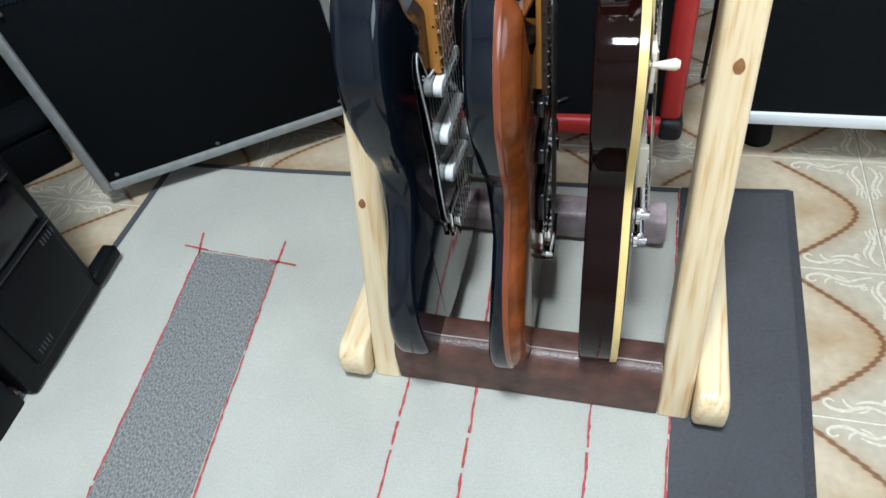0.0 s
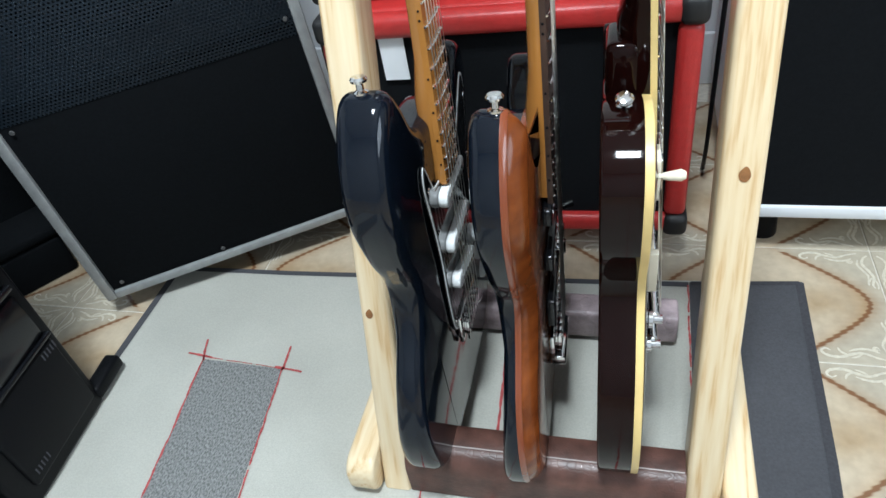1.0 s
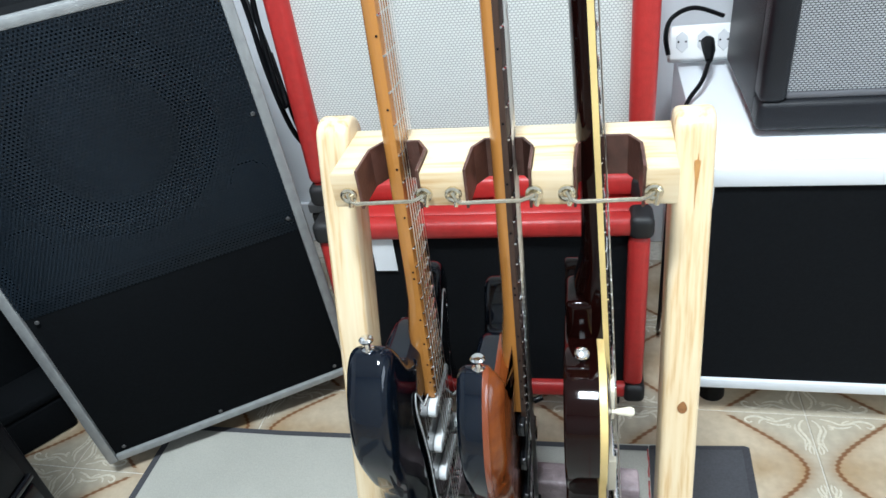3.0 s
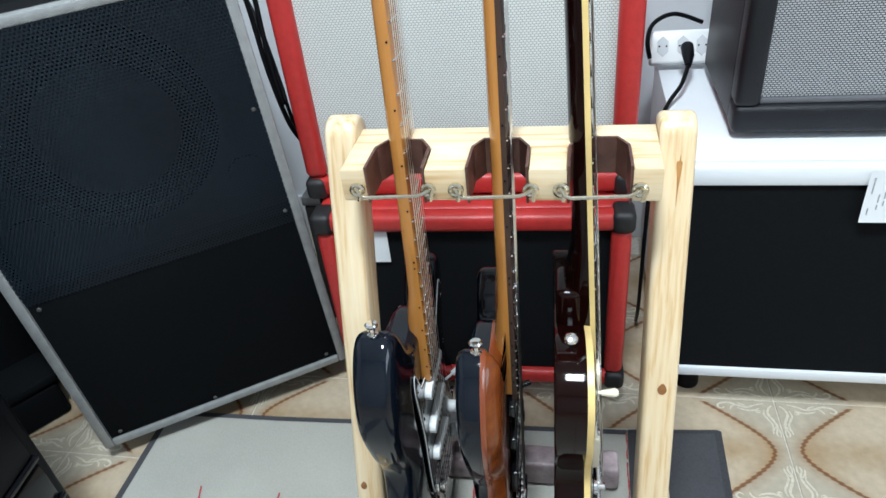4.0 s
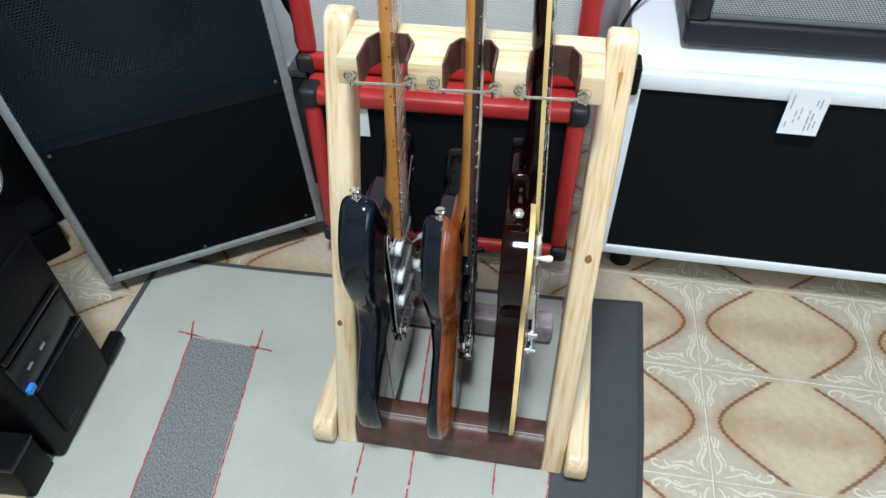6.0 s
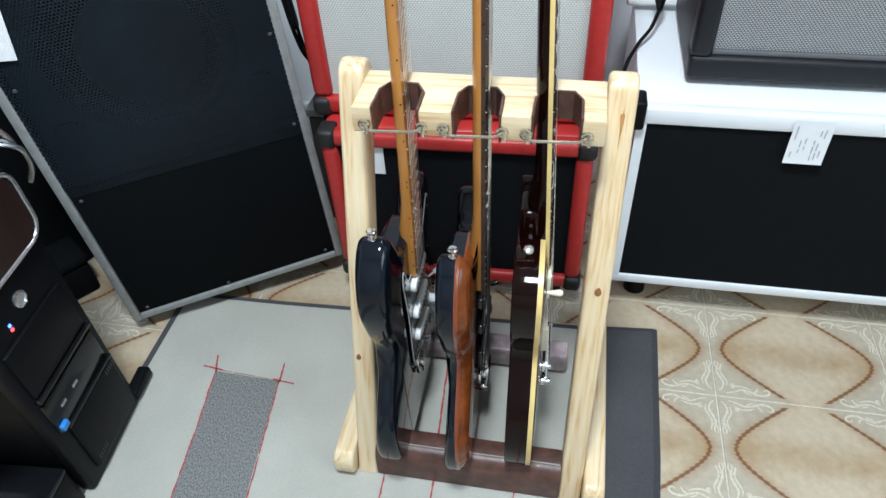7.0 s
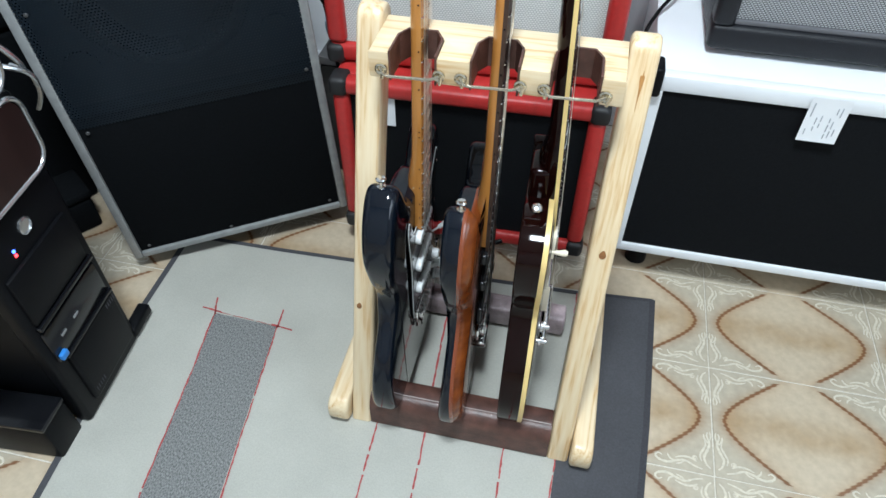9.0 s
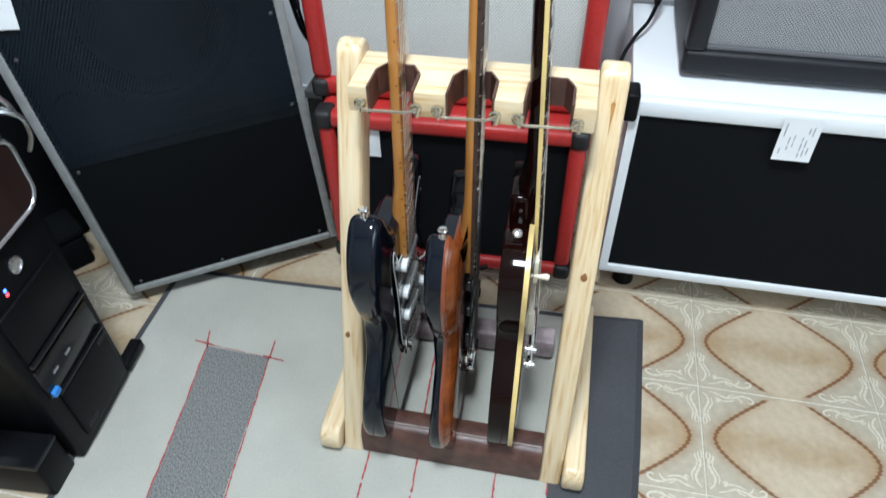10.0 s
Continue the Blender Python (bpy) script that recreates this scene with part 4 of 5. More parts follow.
def brown_guitar():
    K = 1.0
    root = thing("electric_guitar", guitar_pose(0.0765, 0.151, 0.048, 0.0, 2.0), "dark brown single-cutaway electric guitar with cream binding in the rack", "guitar", "guitars in the rack")
    out = outline(SINGLE_CUT, K)
    part("body", slab(out, [(-0.0195, 0.004), (-0.0190, 0.0015), (-0.0178, 0.0004), (-0.0160, 0), (0.0128, 0)]), BROWN_GLOSS, root, "glossy dark brown back and sides")
    part("binding", slab(out, [(0.0130, 0.0), (0.0192, 0.0), (0.0200, 0.0008)]), CREAM, root, "cream plastic binding")
    part("carved_top", slab(out, [(0.0193, 0.0012), (0.0202, 0.0030), (0.0225, 0.022), (0.0250, 0.045)]), BROWN_GLOSS, root, "dark brown carved top")
    for z in (0.318, 0.214):
        ring = part("pickup_ring", slab(rounded(-0.045, 0.045, -0.022, 0.022, 0.004, 3), [(0.0, 0), (0.007, 0.001)]), IVORY, root, "ivory pickup ring", at=pose(0.0238, 0, z, 0, 0, 0))
        part("pickup_cover", slab(rounded(-0.035, 0.035, -0.0175, 0.0175, 0.004, 3), edge_layers(0.005, 0.0095, 0.0015, 3)), CHROME, ring, "chrome pickup cover")
    part("scratch_plate", slab([Vector(p) for p in ((0.038, 0.17), (0.075, 0.185), (0.075, 0.26), (0.038, 0.335))], [(0.0285, 0), (0.0305, 0.0005)]), IVORY, root, "ivory scratch plate")
    part("pickup_surround", slab(rounded(-0.005, 0.005, -0.024, 0.024, 0.002, 3), [(0.0225, 0), (0.0335, 0.001)]), IVORY, root, "ivory block beside the pickup", at=pose(0, -0.050, 0.222, 0, 0, 0))
    part("switch_washer", lathe([(0.011, 0), (0.011, 0.0012), (0.006, 0.0016)], 20), IVORY, root, at=pose(0.0208, -0.085, 0.350, 0, 90, 0))
    sw = tube([(0.021, -0.085, 0.350), (0.031, -0.085, 0.350)], 0.0022, 8)
    tube([(0.029, -0.085, 0.350), (0.033, -0.085, 0.350), (0.043, -0.0852, 0.351), (0.0465, -0.0852, 0.351)], [0.0028, 0.0036, 0.0050, 0.0030], 12, sw)
    part("selector_tip", sw, IVORY, root, "ivory toggle switch tip")
    for z, deep in ((0.153, 0.014), (0.117, 0.016)):
        nm = "bridge" if deep < 0.015 else "tailpiece"
        bm = slab(rounded(-0.046, 0.046, -deep / 2, deep / 2, deep / 2 - 0.0005, 5), edge_layers(0.030, 0.040, 0.003, 3))
        bar = part(nm, bm, CHROME, root, "chrome " + nm, at=pose(0, 0, z, 0, 0, 0))
        for s in (-1, 1):
            part("post", lathe([(0.0055, 0.020), (0.0055, 0.028), (0.0095, 0.029), (0.0095, 0.033), (0.0048, 0.034), (0.0048, 0.0425), (0.002, 0.043)], 18), CHROME, bar, at=pose(0, s * 0.044, 0, 0, 90, 0))
    for y, z in ((0.085, 0.13), (0.11, 0.09), (0.125, 0.15), (0.14, 0.11)):
        part("control_knob", lathe([(0.0125, 0), (0.0120, 0.004), (0.0105, 0.014), (0.002, 0.0142)], 20), CREAM, root, "amber control knob", at=pose(0.0215, y, z, 0, 90, 0))
    neck(root, BROWN_GLOSS, ROSEWOOD, 0.380, 0.800, 0.043, 0.056, 0.006, 0.0280, 0.338, BLACK_PLASTIC, CREAM, 0.045, 0.010, 0.647)
    part("neck_heel", box(-0.017, 0.012, -0.0275, 0.0275, 0.375, 0.437, 0.008, 4), BROWN_GLOSS, root)
    strings(root, 0.153, 0.803, 0.0415, 0.0105, 0.052, 0.036)
    headstock(root, BROWN_GLOSS, 0.002, 0.800, False)
    strap_button(root, pose(-0.002, -0.068, 0.4030, 30, 0, 0))
    return root


black_guitar()
amber_guitar()
brown_guitar()


# ---- amplifiers and cabinets: front faces towards -y ----
FRONT = lambda a, b, h: (a, -h, b)


def framed_cab(name, m, w, h, d, bar, wrap, cloth, label, category, corners, lip=0.012):
    """A covered cabinet: shell, rounded front frame, inset cloth, corner caps. Its own front plane is y = 0."""
    root = thing(name, m, label, category)
    part("shell", box(0, w, 0.024, d, 0, h, 0.010, 3), wrap, root)
    for nm, (x0, x1, z0, z1) in (("frame_bar", (0, w, h - bar, h)), ("frame_bar", (0, w, 0, bar)), ("frame_bar", (0, bar, bar, h - bar)), ("frame_bar", (w - bar, w, bar, h - bar))):
        part(nm, box(x0, x1, -0.002, 0.03, z0, z1, 0.010, 3), wrap, root)
    part("grille_cloth", box(bar - 0.004, w - bar + 0.004, lip, lip + 0.006, bar - 0.004, h - bar + 0.004), cloth, root, smooth=False)
    if corners:
        for x in (0, w):
            for z in (0, h):
                sx, sz = (1 if x == 0 else -1), (1 if z == 0 else -1)
                x0, x1 = sorted((x - sx * 0.004, x + sx * 0.030))
                z0, z1 = sorted((z - sz * 0.004, z + sz * 0.032))
                part("corner_cap", box(x0, x1, -0.007, 0.040, z0, z1, 0.010, 4), RUBBER, root, "black rubber corner cap")
    return root


red_low = framed_cab("guitar_amplifier", pose(-0.322, 0.418, 0.052, 0, 0, 1.7), 0.485, 0.350, 0.25, 0.030, RED_TOLEX, BLACK_CLOTH,
                     "red covered combo amplifier with black grille on the floor", "amplifier", True)
for x in (0.05, 0.437):
    for y in (0.05, 0.20):
        part("rubber_foot", box(x - 0.016, x + 0.016, y - 0.016, y + 0.016, -0.052, 0.004, 0.004), RUBBER, red_low)
red_high = framed_cab("speaker_cabinet", pose(-0.340, 0.474, 0.406, 0, 0, 1.7), 0.505, 0.470, 0.26, 0.034, RED_TOLEX, SILVER_CLOTH,
                      "red covered speaker cabinet with silver woven grille", "speaker cabinet", True)
tag = thing("paper_tag", pose(-0.243, 0.429, 0.312, 0, 0, 1.7), "small white paper tag stuck on the black grille", "tag")
part("sheet", box(0, 0.034, -0.0012, 0, 0, 0.085), PAPER, tag, smooth=False)

# white cabinet with a black front
white_cab = thing("speaker_cabinet", pose(0.223, 0.447, 0.0), "white laminated cabinet with a black front on the floor", "speaker cabinet")
CW = 1.25
part("shell", box(0, CW, 0.010, 0.42, 0.076, 0.471, 0.003), WHITE_LAMINATE, white_cab)
part("top_band", box(0, CW, -0.004, 0.020, 0.443, 0.4715, 0.003), WHITE_LAMINATE, white_cab)
part("bottom_band", box(0, CW, -0.004, 0.020, 0.075, 0.094, 0.003), WHITE_LAMINATE, white_cab)
part("side_band", box(0, 0.016, -0.004, 0.020, 0.094, 0.443), WHITE_LAMINATE, white_cab)
part("side_band", box(CW - 0.016, CW, -0.004, 0.020, 0.094, 0.443), WHITE_LAMINATE, white_cab)
part("front_cloth", box(0.016, CW - 0.016, 0.002, 0.012, 0.094, 0.443), BLACK_CLOTH, white_cab, "black cloth front", smooth=False)
for x in (0.06, CW - 0.06):
    for y in (0.06, 0.36):
        part("foot", lathe([(0.022, 0.0), (0.022, 0.006), (0.016, 0.077)], 16), BLACK_PLASTIC, white_cab, at=pose(x, y, 0))
handle = box(-0.012, 0.011, -0.016, 0.030, 0.436, 0.488, 0.006, 3)
part("corner_protector", handle, BLACK_PLASTIC, white_cab, "black plastic corner protector")
note = thing("paper_note", pose(0.459, 0.4415, 0.390), "white paper note with printed lines taped to the cabinet", "note")
bm = bmesh.new()
g = [[bm.verts.new((0.059 * i / 6 + 0.001 * j / 8, -0.002 - 0.004 * (1 - j / 8) ** 2, 0.078 * j / 8)) for i in range(7)] for j in range(9)]
for j in range(8):
    for i in range(6):
        bm.faces.new((g[j][i], g[j][i + 1], g[j + 1][i + 1], g[j + 1][i]))
sheet = part("sheet", bm, PAPER, note)
for x, runs in ((0.007, ((0.012, 0.022), (0.044, 0.068))), (0.017, ((0.020, 0.027), (0.031, 0.043))), (0.024, ((0.026, 0.033), (0.037, 0.047))),
                (0.037, ((0.008, 0.016), (0.020, 0.033), (0.037, 0.044))), (0.043, ((0.010, 0.022), (0.026, 0.039), (0.052, 0.062))), (0.049, ((0.014, 0.026), (0.048, 0.064)))):
    for z0, z1 in runs:
        yy = -0.0032 - 0.004 * (1 - z0 / 0.083) ** 2
        part("print_line", box(x, x + 0.0011, yy, yy + 0.0030, z0, z1), PALE_INK, sheet, smooth=False)

# black amplifier on the white cabinet
amp = thing("guitar_amplifier", pose(0.297, 0.527, 0.4715), "black combo amplifier with grey woven grille on the white cabinet", "amplifier")
part("shell", box(0, 0.60, 0.024, 0.27, 0.010, 0.42, 0.014, 4), BLACK_TOLEX, amp)
for x0, x1, z0, z1 in ((0, 0.60, 0.010, 0.052), (0, 0.60, 0.375, 0.42), (0, 0.034, 0.05, 0.38), (0.566, 0.60, 0.05, 0.38)):
    part("frame_bar", box(x0, x1, -0.004, 0.040, z0, z1, 0.009, 3), BLACK_TOLEX, amp)
part("grille_cloth", box(0.030, 0.570, 0.012, 0.020, 0.048, 0.380), GREY_MESH, amp, "grey woven mesh", smooth=False)
part("lower_trim", box(0.034, 0.566, 0.006, 0.014, 0.052, 0.060, 0.002), material("grey_trim", (0.12, 0.12, 0.13), 0.4), amp)
for x in (0.05, 0.55):
    for y in (0.04, 0.22):
        part("rubber_foot", lathe([(0.014, 0.0), (0.016, 0.011)], 14), RUBBER, amp, at=pose(x, y, 0))

# socket block with one plug, at the wall side of the white cabinet
block = thing("socket_block", pose(0.252, 0.790, 0.4750, -28, 0, 0), "white three-way socket block on the white cabinet", "socket block")
part("case", box(-0.045, 0.060, 0.0, 0.032, 0.004, 0.062, 0.005, 3), WHITE_PLASTIC, block, at=pose(0, 0, 0.010))
for x in (-0.024, 0.010, 0.042):
    hexagon = [Vector((x + 0.0125 * math.sin(t) * 0.95, 0.044 + 0.019 * math.cos(t))) for t in [-2 * math.pi * k / 6 for k in range(6)]]
    rec = part("socket_recess", slab(hexagon, [(-0.0015, 0), (0.0012, 0.0016)], to=FRONT), material("socket_grey", (0.58, 0.60, 0.62), 0.4), block)
    for dx in (-0.006, 0.006):
        part("pin_hole", tube([(x + dx, -0.0018, 0.044), (x + dx, 0.001, 0.044)], 0.0017, 8), BLACK_PLASTIC, rec)
plug = thing("power_cord", pose(0, 0, 0), "black mains plug and cord", "cable")
part("plug", tube([(0.263, 0.772, 0.525), (0.262, 0.745, 0.520), (0.260, 0.720, 0.512)], [0.011, 0.010, 0.005], 10), BLACK_PLASTIC, plug)
part("cord", tube(spline([(0.260, 0.722, 0.512), (0.246, 0.68, 0.495), (0.222, 0.64, 0.478), (0.203, 0.60, 0.44), (0.198, 0.58, 0.30), (0.200, 0.60, 0.10), (0.205, 0.66, 0.006)], 6, False), 0.0035, 8), BLACK_PLASTIC, plug)
cord2 = thing("power_cord", pose(0, 0, 0), "loop of black cable behind the socket block", "cable")
part("cord", tube(spline([(0.205, 0.79, 0.50), (0.200, 0.80, 0.53), (0.212, 0.83, 0.55), (0.25, 0.86, 0.555), (0.30, 0.87, 0.535)], 6, False), 0.004, 8), BLACK_PLASTIC, cord2)

# ---- large loudspeaker, turned and leaning a little forward ----
U = Vector((0.358, 0.217)).normalized()
YAW = math.degrees(math.atan2(U.y, U.x))
spk = thing("loudspeaker", pose(-0.720, 0.236, 0.034) @ pose(0, 0, 0, 0, 0, YAW) @ pose(0, 0, 0, 0.0, -2.6, 0), "large black loudspeaker with perforated grille and grey edging", "loudspeaker")
SW, SH, FOLD = 0.445, 0.716, 0.332
part("shell", box(0.004, SW - 0.004, 0.075, 0.36, 0.0, SH, 0.004), CAB_BLACK, spk)
for x0, x1, z0, z1 in ((0.004, 0.013, 0.0, SH), (SW - 0.013, SW - 0.004, 0.0, SH), (0.013, SW - 0.013, 0.0, 0.011), (0.013, SW - 0.013, SH - 0.011, SH)):
    part("side_panel", box(x0, x1, 0.014, 0.0755, z0, z1), CAB_BLACK, spk)
for x0, x1, z0, z1 in ((0, 0.016, 0, SH), (SW - 0.016, SW, 0, SH), (0.016, SW - 0.016, 0, 0.014), (0.016, SW - 0.016, SH - 0.014, SH)):
    part("edge_strip", box(x0, x1, -0.001, 0.020, z0, z1, 0.003, 2), ALUMINIUM, spk, "grey aluminium edge strip")
part("lower_panel", box(0.012, SW - 0.012, 0.006, 0.014, 0.011, FOLD, 0.001), CAB_BLACK, spk, "plain black lower panel")
bm = bmesh.new()
prof = [(FOLD - 0.014, 0.0048), (FOLD - 0.002, 0.0030), (FOLD + 0.010, 0.0010), (SH - 0.012, 0.0010)]
a = [bm.verts.new((0.013, y, z)) for z, y in prof] + [bm.verts.new((0.013, y + 0.0015, z)) for z, y in reversed(prof)]
b = [bm.verts.new((SW - 0.013, v.co.y, v.co.z)) for v in a]
for k in range(len(a)):
    bm.faces.new((a[k], b[k], b[(k + 1) % len(a)], a[(k + 1) % len(a)]))
part("grille", bm, PERFORATED, spk, "black perforated steel grille", smooth=False)
for x, z in ((0.030, 0.310), (SW - 0.026, 0.345), (SW - 0.024, 0.520), (0.030, 0.530), (0.035, 0.026), (SW - 0.035, 0.026), (0.20, 0.022)):
    part("screw", lathe([(0.0036, 0), (0.0030, 0.0014), (0.001, 0.0018)], 10), SCREW, spk, at=pose(x, 0.003 if z < FOLD else 0.0008, z, 90, 0, 0))
# baffle with two ports, and the driver behind the grille
part("baffle", box(0.013, SW - 0.013, 0.056, 0.070, FOLD, SH - 0.012), material("baffle_black", (0.020, 0.024, 0.028), 0.6, grain=0.3, grain_scale=60), spk, "dull black baffle board")
for x in (0.058, 0.386):
    part("port", lathe([(0.031, 0.0), (0.030, 0.006), (0.026, 0.0062), (0.002, 0.0062)], 28), RUBBER, spk, "round black port", at=pose(x, 0.056, 0.402, 90, 0, 0))
CONE = material("speaker_cone", (0.030, 0.034, 0.040), 0.6, grain=0.2, grain_scale=80)
bm = lathe([(0.150, 0.000), (0.150, 0.008), (0.140, 0.016), (0.128, 0.020), (0.116, 0.016), (0.108, 0.006), (0.050, -0.030), (0.046, -0.028), (0.030, -0.018), (0.004, -0.012)], 48)
part("driver", bm, CONE, spk, "dark loudspeaker cone", at=pose(0.220, 0.046, 0.530, 90, 0, 0))
part("driver_ring", tube([(0.220 + 0.122 * math.cos(t), 0.022, 0.530 + 0.122 * math.sin(t)) for t in [2 * math.pi * k / 48 for k in range(48)]], 0.007, 8, closed=True), SCREW, spk, "dull grey driver rim")
for x in (0.05, SW - 0.05):
    for y in (0.06, 0.30):
        part("rubber_foot", box(x - 0.018, x + 0.018, y - 0.018, y + 0.018, -0.034 + (0.002 if y > 0.2 else 0.004), 0.002, 0.003), RUBBER, spk)
note2 = thing("paper_note", spk.matrix_basis @ pose(-0.026, -0.004, 0.592, 0, 10, 0), "white paper sheet taped to the loudspeaker grille", "note")
part("sheet", box(0, 0.085, -0.001, 0.0, 0, 0.115), PAPER, note2, smooth=False)

# cables between the loudspeaker and the red cabinets
for pts, r, lab in (([(-0.375, 0.545, 0.86), (-0.372, 0.520, 0.76), (-0.366, 0.50, 0.66), (-0.358, 0.49, 0.585), (-0.357, 0.495, 0.560), (-0.362, 0.51, 0.575), (-0.42, 0.60, 0.66), (-0.50, 0.70, 0.72)], 0.004, "black cable hanging in a loop"),
                    ([(-0.42, 0.62, 0.60), (-0.40, 0.60, 0.50), (-0.385, 0.60, 0.40), (-0.38, 0.62, 0.20), (-0.38, 0.65, 0.02), (-0.40, 0.72, 0.006)], 0.0035, "grey cable down to the floor"),
                    ([(-0.405, 0.500, 0.80), (-0.385, 0.510, 0.72), (-0.372, 0.500, 0.61), (-0.363, 0.510, 0.52), (-0.367, 0.560, 0.46), (-0.385, 0.640, 0.415)], 0.004, "black cable hanging beside the red cabinet")):
    c = thing("cable", pose(0, 0, 0), lab, "cable")
    part("cord", tube(spline(pts, 6, False), r, 8), BLACK_PLASTIC, c)

# a dark box with a crumpled plastic bag on it, behind the loudspeaker
bin_box = thing("storage_box", pose(0, 0, 0), "dark grey box on the floor behind the loudspeaker", "box")
part("case", box(-0.436, -0.362, 0.640, 0.800, 0.0, 0.285, 0.006, 3), material("dark_grey_card", (0.060, 0.056, 0.052), 0.8, grain=0.2, grain_scale=40, stain=0.25, stain_scale=12), bin_box)
part("lid", box(-0.438, -0.359, 0.637, 0.803, 0.286, 0.306, 0.004, 2), material("pale_grey_card", (0.34, 0.34, 0.34), 0.7, stain=0.2, stain_scale=14), bin_box, "pale grey lid")
bm = bmesh.new()
bmesh.ops.create_icosphere(bm, subdivisions=4, radius=1.0)
for v in bm.verts:
    d = v.co.normalized()
    k = 1 + 0.10 * math.sin(7 * d.x + 3 * d.z) * math.cos(6 * d.y - 4 * d.z) + 0.05 * math.sin(17 * d.x - 11 * d.y + 9 * d.z)
    v.co = Vector((-0.399 + 0.034 * d.x * k, 0.715 + 0.066 * d.y * k, max(0.3062, 0.356 + 0.060 * d.z * k)))
plastic_bag = thing("plastic_bag", pose(0, 0, 0), "crumpled pale blue plastic bag on the dark box", "bag")
part("bag", bm, material("pale_blue_plastic", (0.55, 0.62, 0.72), 0.35, stain=0.12, stain_scale=30, bump=0.5, bump_scale=60), plastic_bag)

# ---- computer tower, front towards +x ----
pc = thing("computer_tower", pose(-0.620, -0.012, 0.0, 0, 0, 5), "black computer tower with a blue plug in its front", "computer")
part("case", box(-0.43, -0.030, -0.088, 0.088, 0.012, 0.425, 0.004), BLACK_PLASTIC, pc)
part("front_frame", box(-0.034, -0.006, -0.092, 0.092, 0.004, 0.430, 0.008, 3), BLACK_PLASTIC, pc)
part("upper_bay", box(-0.010, 0.000, -0.078, 0.070, 0.255, 0.350, 0.003), BLACK_PLASTIC, pc)
part("bay_edge", box(-0.008, 0.003, -0.080, 0.076, 0.243, 0.251, 0.002), GLOSS_PLASTIC, pc, "glossy black strip")
part("port_strip", box(-0.010, -0.001, -0.080, 0.074, 0.165, 0.235, 0.003), GLOSS_PLASTIC, pc)
part("lower_panel", box(-0.010, 0.001, -0.062, 0.078, 0.030, 0.158, 0.006, 3), BLACK_PLASTIC, pc)
part("panel_edge", box(-0.008, 0.003, -0.066, 0.080, 0.158, 0.164, 0.002), GLOSS_PLASTIC, pc)
for y in (-0.010, -0.046):
    part("port", box(-0.004, 0.0005, y - 0.007, y + 0.007, 0.198, 0.203), SILVER_RIM, pc, smooth=False)
for y0, z in ((-0.052, 0.044), (0.050, 0.140)):
    for k in range(5):
        part("vent_slot", box(-0.004, 0.0015, y0 + 0.006 * k, y0 + 0.006 * k + 0.002, z, z + 0.010), INK, pc, smooth=False)
part("power_button", lathe([(0.013, 0), (0.013, 0.004), (0.0105, 0.005), (0.0100, 0.003), (0.002, 0.003)], 22), SILVER_RIM, pc, "silver-ringed power button", at=pose(-0.007, 0.000, 0.388, 0, 90, 0))
part("indicator", box(-0.008, -0.004, -0.040, -0.036, 0.372, 0.376), BLUE_GLOW, pc, "blue indicator light", smooth=False)
part("indicator", box(-0.008, -0.004, -0.040, -0.036, 0.364, 0.368), RED_GLOW, pc, "red indicator light", smooth=False)
part("stand_foot", box(-0.026, -0.002, 0.084, 0.150, 0.012, 0.034, 0.005, 3), BLACK_PLASTIC, pc, "black stabilising foot", at=pose(0, 0, 0))
part("stand_foot", box(-0.40, -0.37, 0.080, 0.152, 0.004, 0.034, 0.004, 2), BLACK_PLASTIC, pc, "black stabilising foot")
usb = thing("usb_plug", pc.matrix_basis @ pose(-0.001, -0.070, 0.176), "small blue plug in the computer front", "plug")
part("body", box(0, 0.008, -0.008, 0.008, -0.006, 0.006, 0.002), BLUE_PLASTIC, usb)
low = thing("black_box", pose(-0.640, -0.150, 0.0, 0, 0, 4), "low black plastic box beside the computer", "box")
part("case", box(-0.24, 0.012, -0.024, 0.036, 0.0, 0.085, 0.005), BLACK_PLASTIC, low)
part("lid", box(-0.242, 0.014, -0.026, 0.036, 0.086, 0.096, 0.003), GLOSS_PLASTIC, low)

# two small boxes with silver rims on the computer
for k, (z, turn) in enumerate(((0.430, 5), (0.556, 6))):
    s = thing("small_loudspeaker", pose(-0.625, -0.010, z, 0, 0, turn), "dark brown desktop loudspeaker with a silver rim", "loudspeaker", "stacked loudspeakers")
    part("case", box(-0.16, 0, -0.20, 0.095, 0.0, 0.122, 0.010, 3), GLOSS_PLASTIC, s)
    part("front_panel", slab(rounded(-0.19, 0.088, 0.006, 0.116, 0.028, 6), [(0.0, 0), (0.004, 0.001)]), DARK_WOOD, s, "dark brown front panel")
    part("rim", tube([(0.003, p.x, p.y) for p in rounded(-0.196, 0.093, 0.004, 0.118, 0.030, 6)], 0.0038, 8, closed=True), SILVER_RIM, s, "silver rim")
wires = thing("cable", pose(0, 0, 0), "pale grey cables behind the small loudspeakers", "cable")
for pts in ([(-0.66, 0.10, 0.62), (-0.65, 0.125, 0.57), (-0.66, 0.14, 0.54), (-0.70, 0.16, 0.53)], [(-0.67, 0.10, 0.57), (-0.645, 0.13, 0.545), (-0.66, 0.15, 0.50), (-0.70, 0.17, 0.45)]):
    part("cord", tube(spline(pts, 6, False), 0.004, 8), SILVER_RIM, wires)
bag = thing("storage_box", pose(-0.922, 0.269, 0, 0, 0, 54), "low black lidded box on the floor behind the computer", "box")
part("case", box(-0.16, 0.090, 0.003, 0.095, 0.0, 0.078, 0.008, 3), CAB_BLACK, bag)
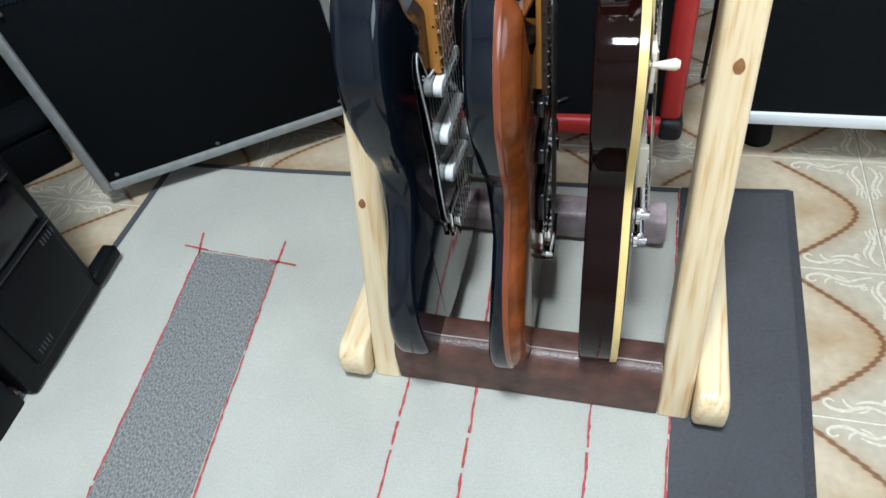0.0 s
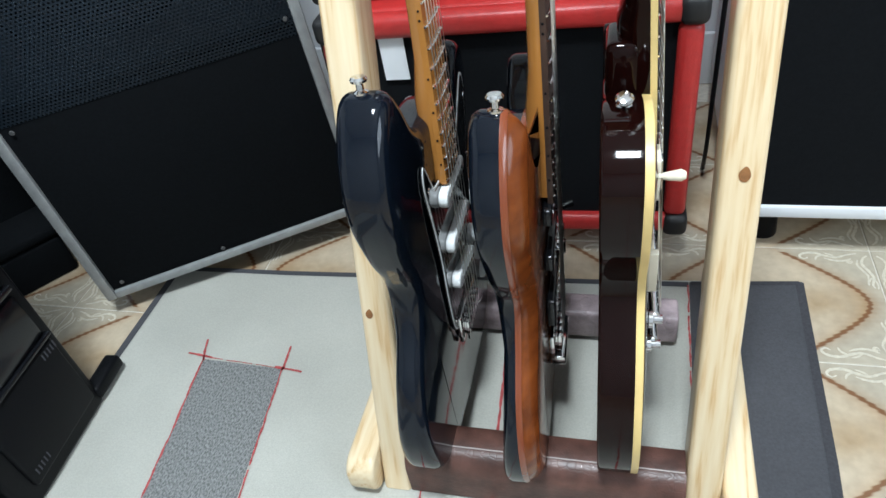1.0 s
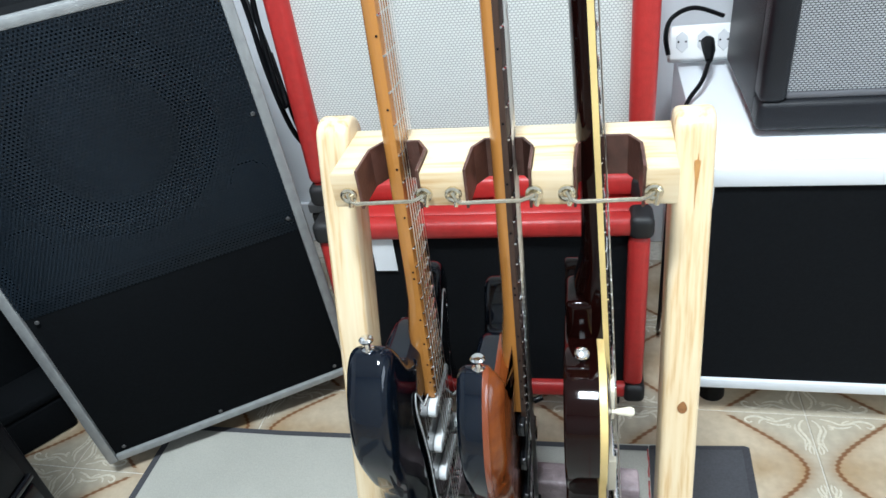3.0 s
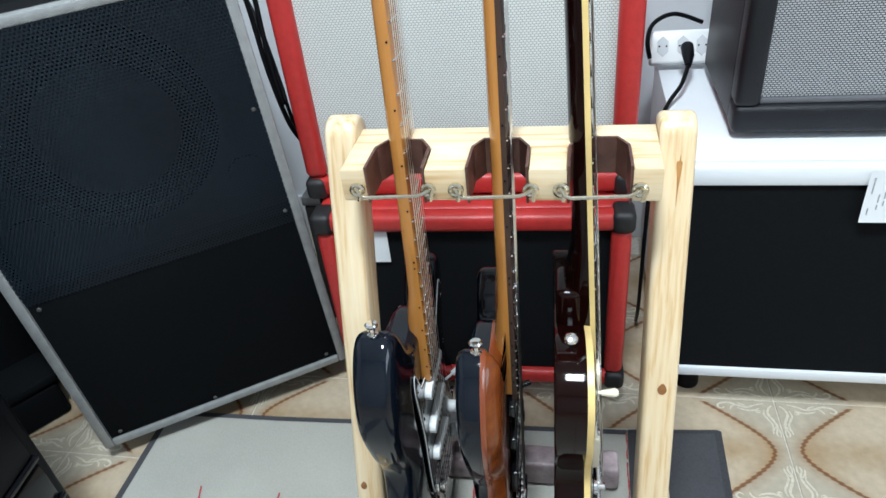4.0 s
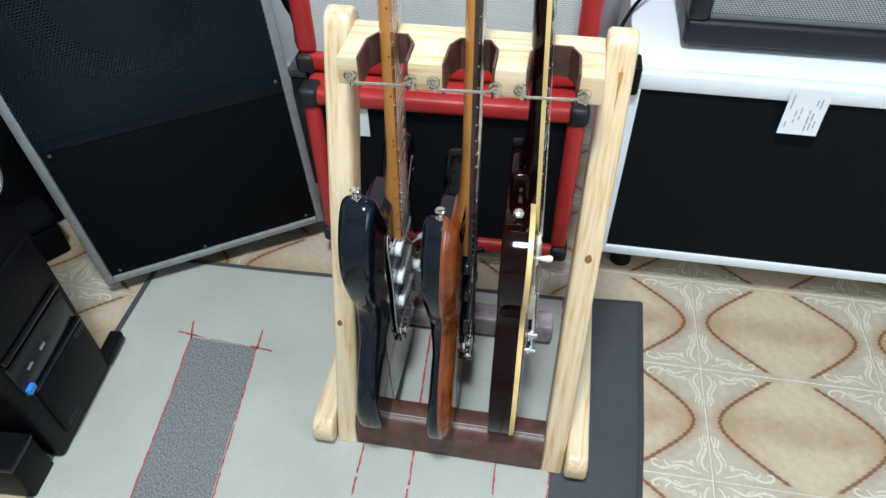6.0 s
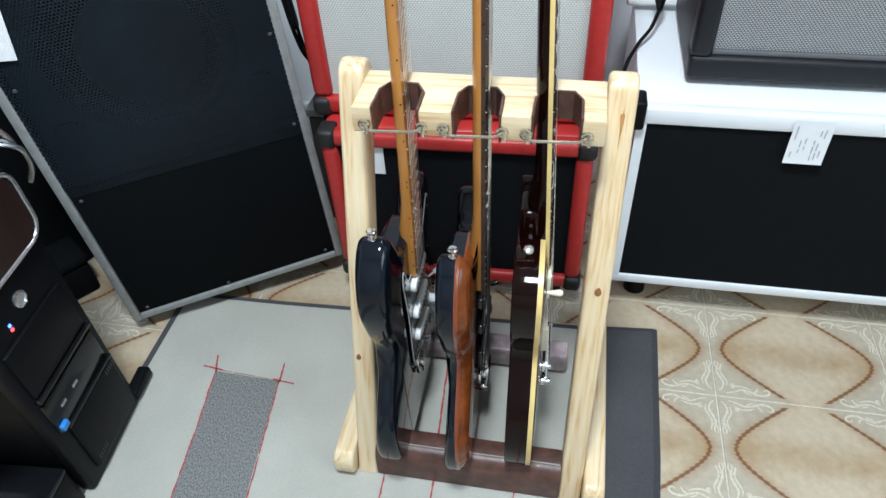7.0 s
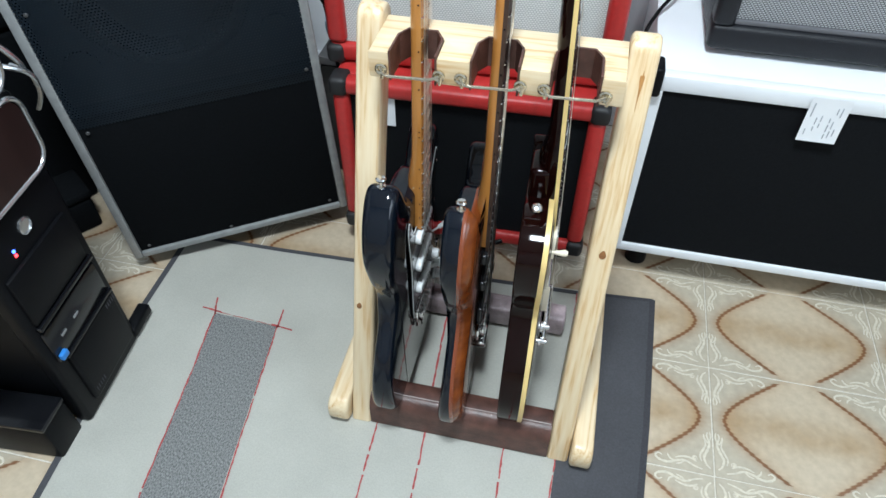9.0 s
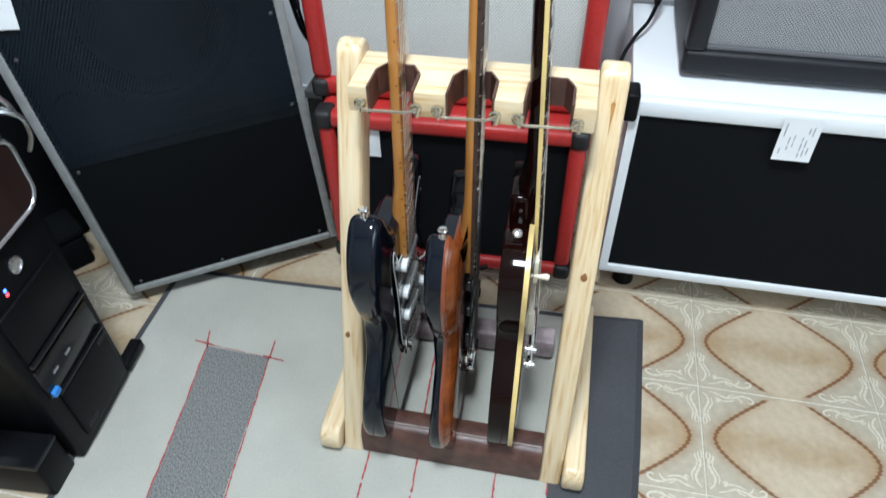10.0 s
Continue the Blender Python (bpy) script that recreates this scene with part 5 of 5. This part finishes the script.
part("lid", box(-0.165, 0.095, 0.0, 0.098, 0.080, 0.100, 0.007, 3), CAB_BLACK, bag)
# Plain black block that covers the floor in the gap.
gap_block = thing("storage_box", pose(-0.922, 0.269, 0, 0, 0, 54), "tall black block filling the gap between computer and loudspeaker", "box")
part("case", box(-0.20, 0.125, 0.108, 0.400, 0.0, 0.42, 0.012, 3), CAB_BLACK, gap_block)
part("lid", box(-0.205, 0.130, 0.103, 0.405, 0.422, 0.46, 0.010, 3), CAB_BLACK, gap_block)


# ---- floor tiles, last ----
TW, TD = 0.3105, 0.2165


def tile_mesh():
    g = 0.0011
    bm = slab(rounded(-TW / 2 + g, TW / 2 - g, -TD / 2 + g, TD / 2 - g, 0.001, 1), [(-0.008, 0), (-0.0008, 0), (0.0, 0.0008)], to=lambda a, b, h: (a, b, h))
    plain = len(bm.faces)

    def scroll(cx, cy, r0, r1, a0, a1, sx, sy, wid, n=16):
        """A tapering spiral from radius r0 to r1."""
        pts, ws = [], []
        for k in range(n):
            t = k / (n - 1)
            a, r = radians(a0 + (a1 - a0) * t), r0 + (r1 - r0) * t
            pts.append((sx * (cx + r * math.cos(a)), sy * (cy + r * math.sin(a))))
            ws.append(wid * (0.35 + 1.3 * math.sin(math.pi * min(1, t + 0.12))))
        ribbon(pts, ws, 0.0005, bm)

    def flourish(pts, sx, sy, wid):
        line = spline(pts, 4, False)
        n = len(line)
        ribbon([(sx * p.x, sy * p.y) for p in line], [wid * (0.30 + 0.95 * math.sin(math.pi * (0.10 + 0.85 * k / (n - 1)))) * (1 + 0.18 * math.sin(2.3 * k)) for k in range(n)], 0.0005, bm)

    for sx in (-1, 1):
        for sy in (-1, 1):
            for line, wid in (([(0.1490, 0.0960), (0.1425, 0.0890), (0.1395, 0.0770), (0.1450, 0.0640), (0.1490, 0.0500), (0.1450, 0.0360), (0.1470, 0.0290)], 0.0034),
                              ([(0.1350, 0.0860), (0.1330, 0.0750), (0.1380, 0.0640), (0.1425, 0.0540), (0.1410, 0.0460)], 0.0028),
                              ([(0.1465, 0.0500), (0.1410, 0.0420), (0.1400, 0.0340)], 0.0026), ([(0.1500, 0.0440), (0.1515, 0.0360), (0.1500, 0.0270)], 0.0022),
                              ([(0.1360, 0.1000), (0.1220, 0.0960), (0.1080, 0.0900), (0.0940, 0.0930), (0.0800, 0.0985), (0.0660, 0.0965), (0.0600, 0.0900), (0.0650, 0.0850), (0.0710, 0.0880)], 0.0034),
                              ([(0.1270, 0.0880), (0.1150, 0.0830), (0.1020, 0.0840), (0.0920, 0.0880)], 0.0028),
                              ([(0.0900, 0.0940), (0.0830, 0.0900), (0.0800, 0.0830)], 0.0026), ([(0.1080, 0.0900), (0.1010, 0.0960), (0.0930, 0.0990)], 0.0022)):
                flourish(line, sx, sy, wid)
            scroll(0.1240, 0.0820, 0.0010, 0.0042, 0, 400, sx, sy, 0.0026, 12)
    bm.faces.ensure_lookup_table()
    for f in bm.faces[plain:]:
        f.material_index = 1
        if f.normal.z < 0:
            f.normal_flip()
    me = bpy.data.meshes.new("tile")
    bm.to_mesh(me)
    bm.free()
    me.materials.append(TILE)
    me.materials.append(SCROLL)
    return me


TILE_MESH = tile_mesh()
rng = random.Random(11)
for i in range(-7, 6):
    for j in range(-12, 4):
        cx, cy = 0.5795 + TW * i, 0.3575 + TD * j
        if cx - TW / 2 < X0 or cx + TW / 2 > X1 or cy + TD / 2 > Y1 + 0.01:
            continue
        t = new("tile", TILE_MESH)
        t.parent = floor
        t.matrix_basis = pose(cx + rng.uniform(-1, 1) * 0.0003, cy + rng.uniform(-1, 1) * 0.0003, rng.uniform(-1, 0) * 0.0002)
